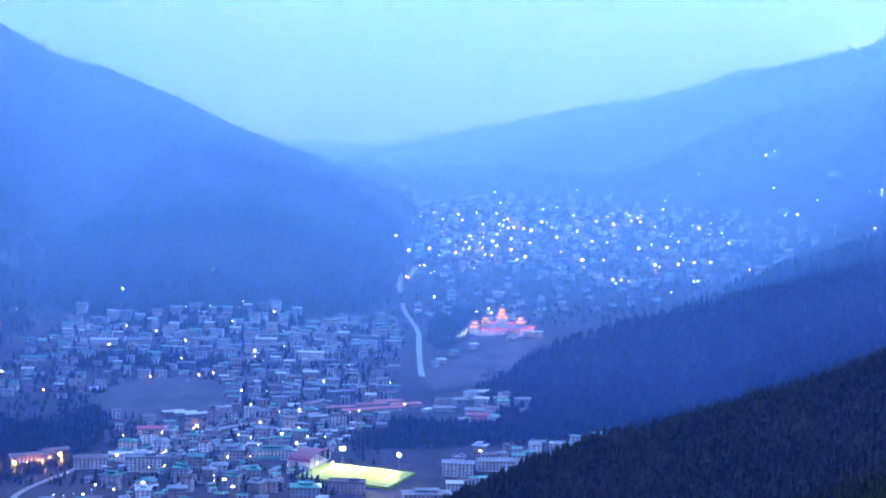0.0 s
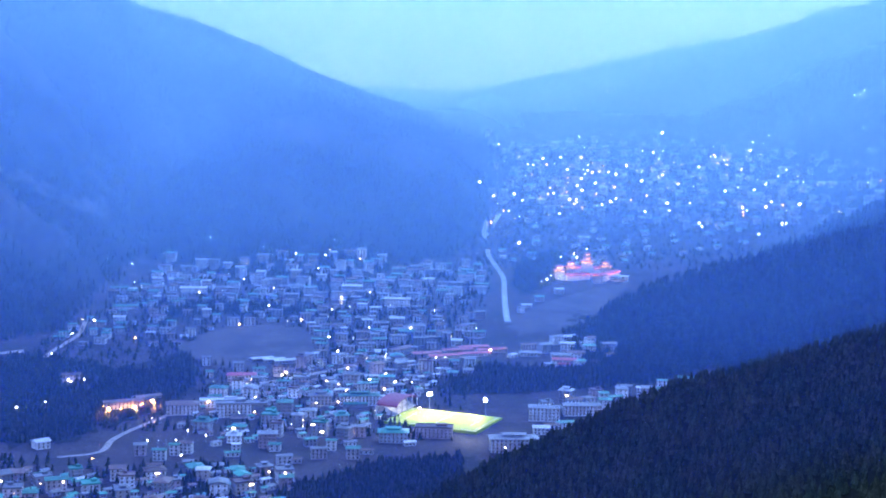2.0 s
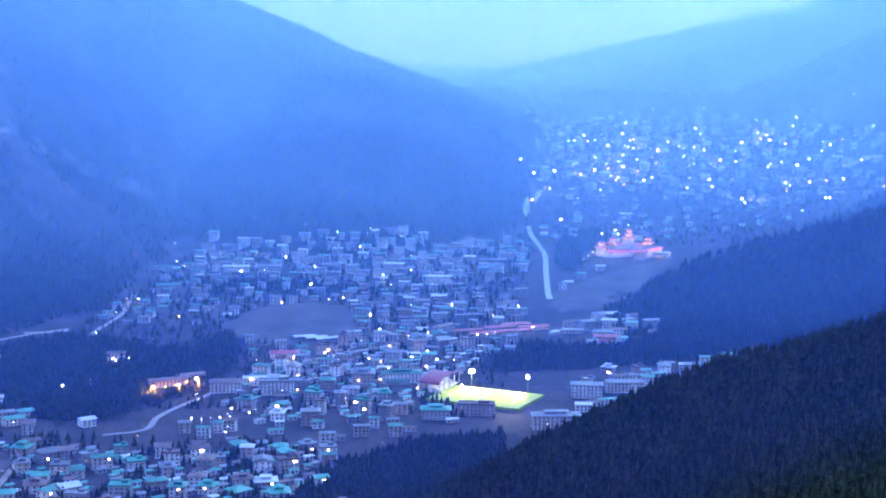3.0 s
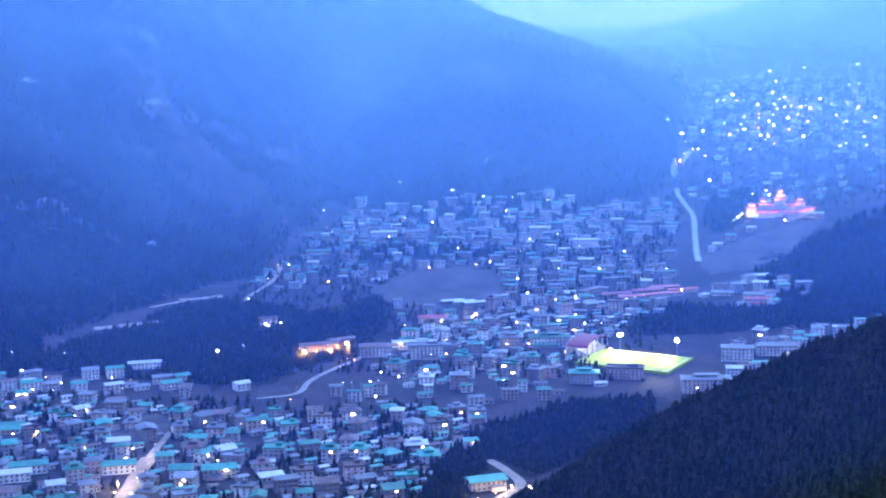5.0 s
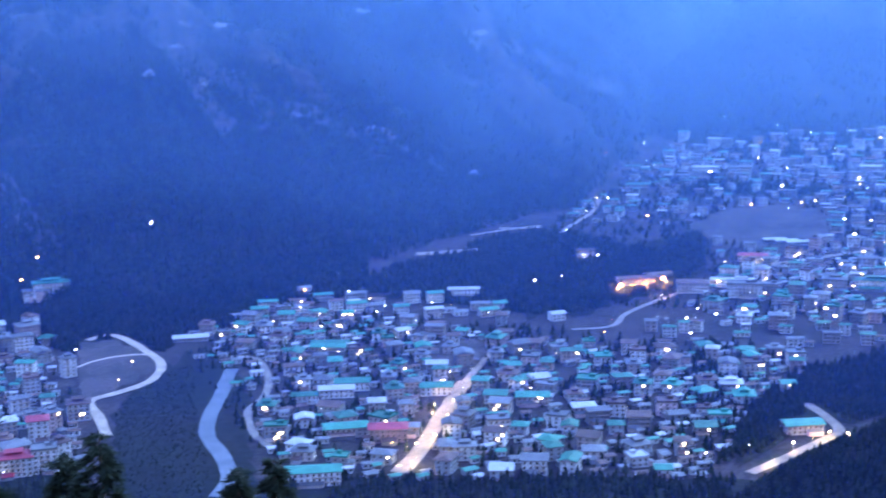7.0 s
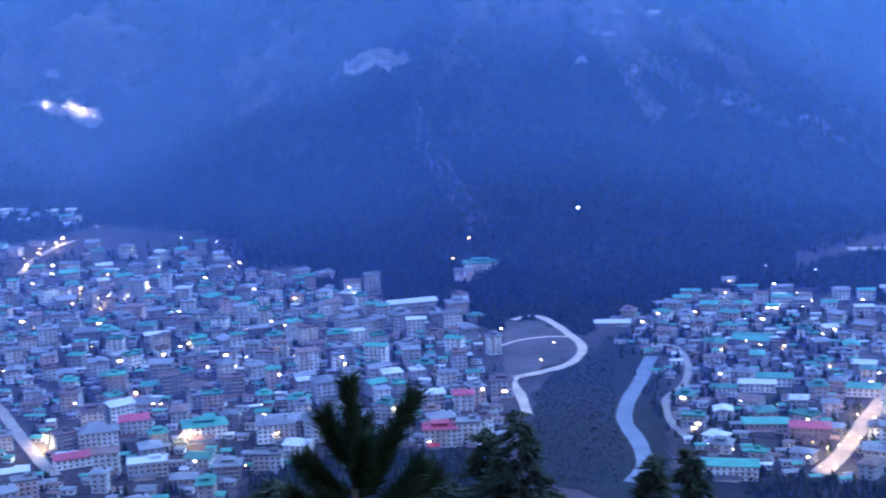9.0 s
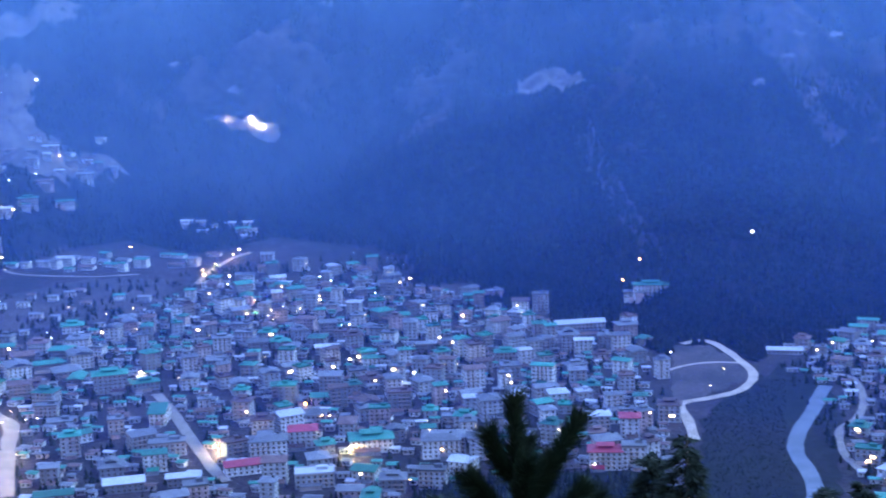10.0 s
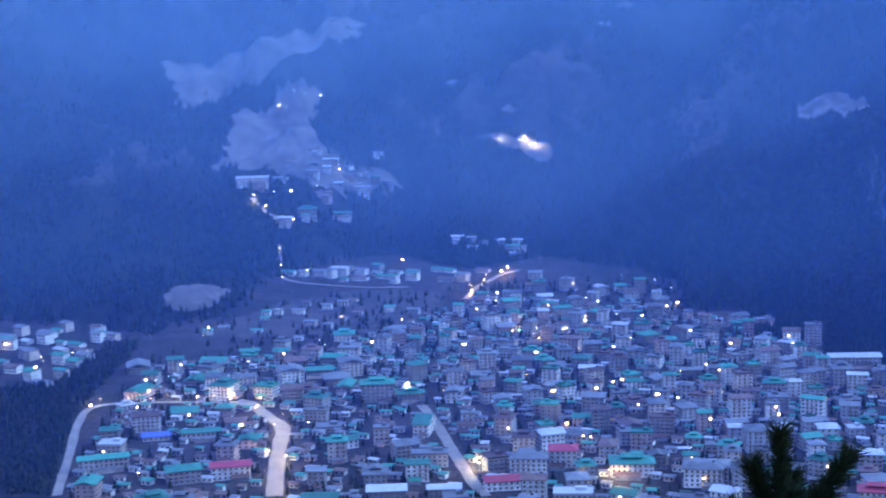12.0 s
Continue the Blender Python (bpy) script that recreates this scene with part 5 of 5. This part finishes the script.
def scattered(az, r, n, seed, above=4.0, patchy=0.0):
    """Plan points on the wooded slopes, clear of fields, roads and houses."""
    rng = np.random.default_rng(seed)
    a = np.radians(rng.uniform(az[0], az[1], n))
    q = np.sqrt(rng.uniform(r[0] ** 2, r[1] ** 2, n))
    x, y = -q * np.sin(a), q * np.cos(a)
    keep = (height(x, y) > floor_height(np.degrees(a), q) + above) | ((q > along(np.degrees(a), RANGE_FOOT, 1)) & (a > radians(14)))
    if patchy:
        keep &= (fbm(x / 120, y / 160, 3, 21) > -patchy) & (fbm((x + y) / 300, (x - y) / 620, 5, 3) + 0.25 * fbm(x / 40, y / 40, 3, 19) < np.where(q < along(np.degrees(a), RANGE_FOOT, 1) + 240, 9, 0.14))
    for ring in CLEAR:
        keep &= ~in_ring(x, y, ring)
    return x[keep], y[keep]


def grove(ring, n, seed):
    rng = np.random.default_rng(seed)
    p = np.array(ring, float)
    x, y = rng.uniform(p[:, 0].min(), p[:, 0].max(), n), rng.uniform(p[:, 1].min(), p[:, 1].max(), n)
    keep = in_ring(x, y, ring)
    for clear in CLEAR:
        keep &= ~in_ring(x, y, clear)
    x, y = x[keep], y[keep]
    keep = np.array([free(a, b, 2) for a, b in zip(x, y)], bool)
    return x[keep], y[keep]


wood("pine_forest", *scattered((-24, 13), (600, 860), 17000, 31, 6.0), (4.5, 9.5), "dark pine forest on the near spur", 1)
wood("pine_forest", *scattered((-22, 0), (1500, 2050), 14000, 32, 2.0), (6, 12), "dark pine forest on the ridge across the river", 2)
wood("pine_forest", *scattered((-22, -8), (2050, 2500), 3500, 33), (9, 16), "hazy blue pine forest on a low ridge", 3)
wood("mountain_forest", *scattered((0, 40), (1300, 3300), 26000, 34, 1.5, 0.2), (7, 13), "hazy blue pine forest on the mountainside", 4)
wood("mountain_forest", *scattered((40, 80), (1300, 2600), 28000, 35, 1.5, 0.2), (7, 13), "hazy blue pine forest on the mountainside", 5)
wood("mountain_forest", *scattered((14, 62), (1290, 1900), 22000, 37, 1.5, 0.9), (6, 11), "dark pine forest along the mountain's foot", 7)
wood("mountain_forest", *scattered((-20, 6), (3300, 4300), 6000, 36, 6.0), (12, 22), "hazy forest on the far ridge", 6)
rng = np.random.default_rng(38)
a = rng.uniform(26.5, 46, 7000)
q = along(a, RANGE_FOOT, 1) + rng.uniform(-95, 60, 7000)
x, y = -q * np.sin(np.radians(a)), q * np.cos(np.radians(a))
keep = np.array([free(u, w, 5) for u, w in zip(x, y)], bool)
for ring in CLEAR:
    keep &= ~in_ring(x, y, ring)
wood("mountain_forest", x[keep], y[keep], (5, 10), "dark pine forest coming down to the edge of the town", 8)
for k, (ring, n) in enumerate(((WOOD_PARK, 6500), (WOOD_RIVERSIDE, 1700), (WOOD_LOWER, 4600), (WOOD_GULLY, 900), (WOOD_HAMLET, 900), (WOOD_MID, 120), (WOOD_SLOPE, 2000), (WOOD_LEFT, 5000), (WOOD_RIGHTBANK, 2500), (WOOD_RIVEREAST, 900), (WOOD_FRONT, 1500), (WOOD_GAP, 500), (WOOD_BELOW, 900))):
    wood("grove", *grove(ring, n, 50 + k), (5, 10.5), "dark grove of conifers on the valley floor", 50 + k)
wood("river_scrub", *grove(WOOD_BANK, 6500, 49), (1.2, 3), "low dark scrub on the river bank", 49)
# trees among the houses
rng = np.random.default_rng(77)
for k, ring in enumerate(([(-975, 286), (-1332, 486), (-1416, 941), (-1289, 1130), (-837, 1039), (-588, 751), (-672, 500)], [(-720, 1053), (-604, 1189), (-194, 1194), (-196, 862), (-492, 810)],
                          [(-560, 1300), (-560, 2250), (-50, 2250), (-60, 1300)], [(-150, 2250), (-60, 3250), (560, 3150), (700, 2600), (300, 2300)],
                          [(-1400, 540), (-1480, 690), (-1440, 850), (-1300, 800), (-1290, 620)])):
    wood("town_trees", *grove(ring, (3200, 2200, 3600, 3600, 160)[k], 80 + k), (4, 10), "dark trees scattered among the houses", 80 + k)


# ---- pines in front of the lookout ----
NEEDLE = material("long_pine_needles", (0.016, 0.027, 0.013), 0.7, vary=0.3, scale=3, fine=20, bump=0, tint=(0.028, 0.036, 0.016), per_island=0.5, sheen=0.1)
SPRAY = material("dense_conifer_foliage", (0.012, 0.019, 0.013), 0.8, vary=0.3, scale=3, fine=20, bump=0, tint=(0.02, 0.026, 0.015), per_island=0.5, sheen=0.1)


def tapered(v, f, path, r0, r1, sides=6):
    base = len(v)
    for i, p in enumerate(path):
        rad = r0 + (r1 - r0) * i / (len(path) - 1)
        for k in range(sides):
            a = 2 * math.pi * k / sides
            v.append((p[0] + rad * math.cos(a), p[1] + rad * math.sin(a), p[2]))
    for i in range(len(path) - 1):
        for k in range(sides):
            f.append((base + i * sides + k, base + i * sides + (k + 1) % sides, base + (i + 1) * sides + (k + 1) % sides, base + (i + 1) * sides + k))


def young_pine(az, r, top_slope, shoots, seed):
    """A young long-needled pine: a leader and rising side shoots, each a brush of needles."""
    rnd = random.Random(seed)
    x, y = spot(az, r)
    z = ground_at(x, y)
    tall = EYE + r * math.tan(radians(top_slope)) - z
    tree = new("young_pine_tree")
    tree.matrix_basis = pose(x, y, z, 0, 0, az)
    tagged(tree, "young long-needled pine with upswept shoots on the slope", "tree")
    v, f = [], []
    tapered(v, f, [(0, 0, -0.4), (0.02, 0, tall * 0.5), (0, 0, tall - 0.08)], 0.07, 0.015)
    part("trunk", mesh_from("trunk", v, f, [BARK]), tree)
    lines = [[(0.0, 0.0, tall - 0.95 + 0.9 * i / 8) for i in range(9)]]
    for height_at, angle, reach, rise in shoots:
        c, s = math.cos(radians(angle)), math.sin(radians(angle))
        lines.append([(c * reach * (t ** 0.8), s * reach * (t ** 0.8), height_at * tall + rise * t ** 1.5) for t in (i / 8 for i in range(9))])
    for line in lines:
        v, f = [], []
        tapered(v, f, line, 0.022, 0.008, 5)
        limb = part("limb", mesh_from("limb", v, f, [BARK]), tree)
        v, f = [], []
        for _ in range(1500):
            t = rnd.random() ** 0.75 * 7.99
            i, u = int(t), t - int(t)
            p = Vector(line[i]).lerp(Vector(line[i + 1]), u)
            along_it = (Vector(line[i + 1]) - Vector(line[i])).normalized()
            out = Vector((rnd.gauss(0, 1), rnd.gauss(0, 1), rnd.gauss(0, 1)))
            out = (out - along_it * out.dot(along_it)).normalized()
            d = (along_it * rnd.uniform(0.5, 1.3) + out * rnd.uniform(0.5, 1.1)).normalized() * rnd.uniform(0.13, 0.25)
            side = d.cross(Vector((rnd.random(), rnd.random(), rnd.random()))).normalized() * 0.006
            k = len(v)
            v += [p - side, p + side, p + d]
            f.append((k, k + 1, k + 2))
        part("needles", mesh_from("needles", v, f, [NEEDLE]), limb)["kind"] = "stuff"
    return tree


def conifer(az, r, top_slope, spread, seed, low=0.0):
    """A dense conifer: trunk, drooping boughs in whorls, each with many flat sprays."""
    rnd = random.Random(seed)
    x, y = spot(az, r)
    z = ground_at(x, y)
    tall = EYE + r * math.tan(radians(top_slope)) - z
    tree = new("conifer_tree")
    tree.matrix_basis = pose(x, y, z, 0, 0, az)
    tagged(tree, "dark dense conifer tree on the slope below the lookout", "tree", "conifers below the lookout")
    v, f = [], []
    tapered(v, f, [(0, 0, -0.6), (0.03, 0.02, tall * 0.5), (0, 0, tall)], 0.16, 0.012)
    part("trunk", mesh_from("trunk", v, f, [BARK]), tree)
    limbs_v, limbs_f, v, f = [], [], [], []
    for n in range(260):
        h = 1 - rnd.random() ** 1.1 * 0.93
        a = rnd.random() * 6.283
        reach = spread * (0.10 + (1 - h) * 1.15) * rnd.uniform(0.7, 1.15)
        line = [Vector((math.cos(a) * reach * t, math.sin(a) * reach * t, h * tall + reach * (0.18 * t - 0.42 * t * t))) for t in (0, 0.35, 0.7, 1)]
        tapered(limbs_v, limbs_f, line, 0.02, 0.004, 4)
        for _ in range(60):
            t = rnd.random() ** 0.7 * 2.99
            p = line[int(t)].lerp(line[int(t) + 1], t - int(t))
            d = Vector((math.cos(a), math.sin(a), -0.25)) * rnd.uniform(0.08, 0.26) + Vector((rnd.gauss(0, 0.09), rnd.gauss(0, 0.09), rnd.gauss(0, 0.05)))
            side = d.cross(Vector((rnd.gauss(0, 0.3), rnd.gauss(0, 0.3), 1))).normalized() * rnd.uniform(0.02, 0.04)
            k = len(v)
            v += [p, p + d * 0.5 - side, p + d, p + d * 0.5 + side]
            f.append((k, k + 1, k + 2, k + 3))
    part("limbs", mesh_from("limbs", limbs_v, limbs_f, [BARK]), tree)["kind"] = "stuff"
    part("crown", mesh_from("crown", v, f, [SPRAY]), tree)["kind"] = "stuff"


young_pine(44.4, 12.0, -15.8, [(0.78, 0, 0.56, 0.62), (0.80, 185, 0.22, 0.42), (0.72, 175, 0.38, 0.30), (0.74, 60, 0.20, 0.50), (0.74, 300, 0.22, 0.45),
                               (0.66, 10, 0.60, 0.40), (0.66, 200, 0.55, 0.30), (0.60, 120, 0.50, 0.30), (0.60, 250, 0.50, 0.30), (0.60, 340, 0.60, 0.30),
                               (0.70, 20, 0.34, 0.50), (0.68, 160, 0.46, 0.42), (0.62, 30, 0.85, 0.34), (0.60, 170, 0.85, 0.30), (0.56, 0, 1.0, 0.25), (0.55, 190, 1.05, 0.25)], 5)
conifer(37.5, 30.0, -17.3, 2.0, 6)
conifer(38.9, 32.0, -18.2, 1.9, 7)
conifer(32.1, 36.0, -19.3, 1.6, 8)
conifer(30.6, 38.0, -18.95, 1.7, 9)
conifer(47.5, 17.0, -19.9, 1.2, 10)
conifer(45.9, 19.0, -20.1, 1.3, 11)
conifer(41.0, 18.0, -20.0, 1.0, 12)
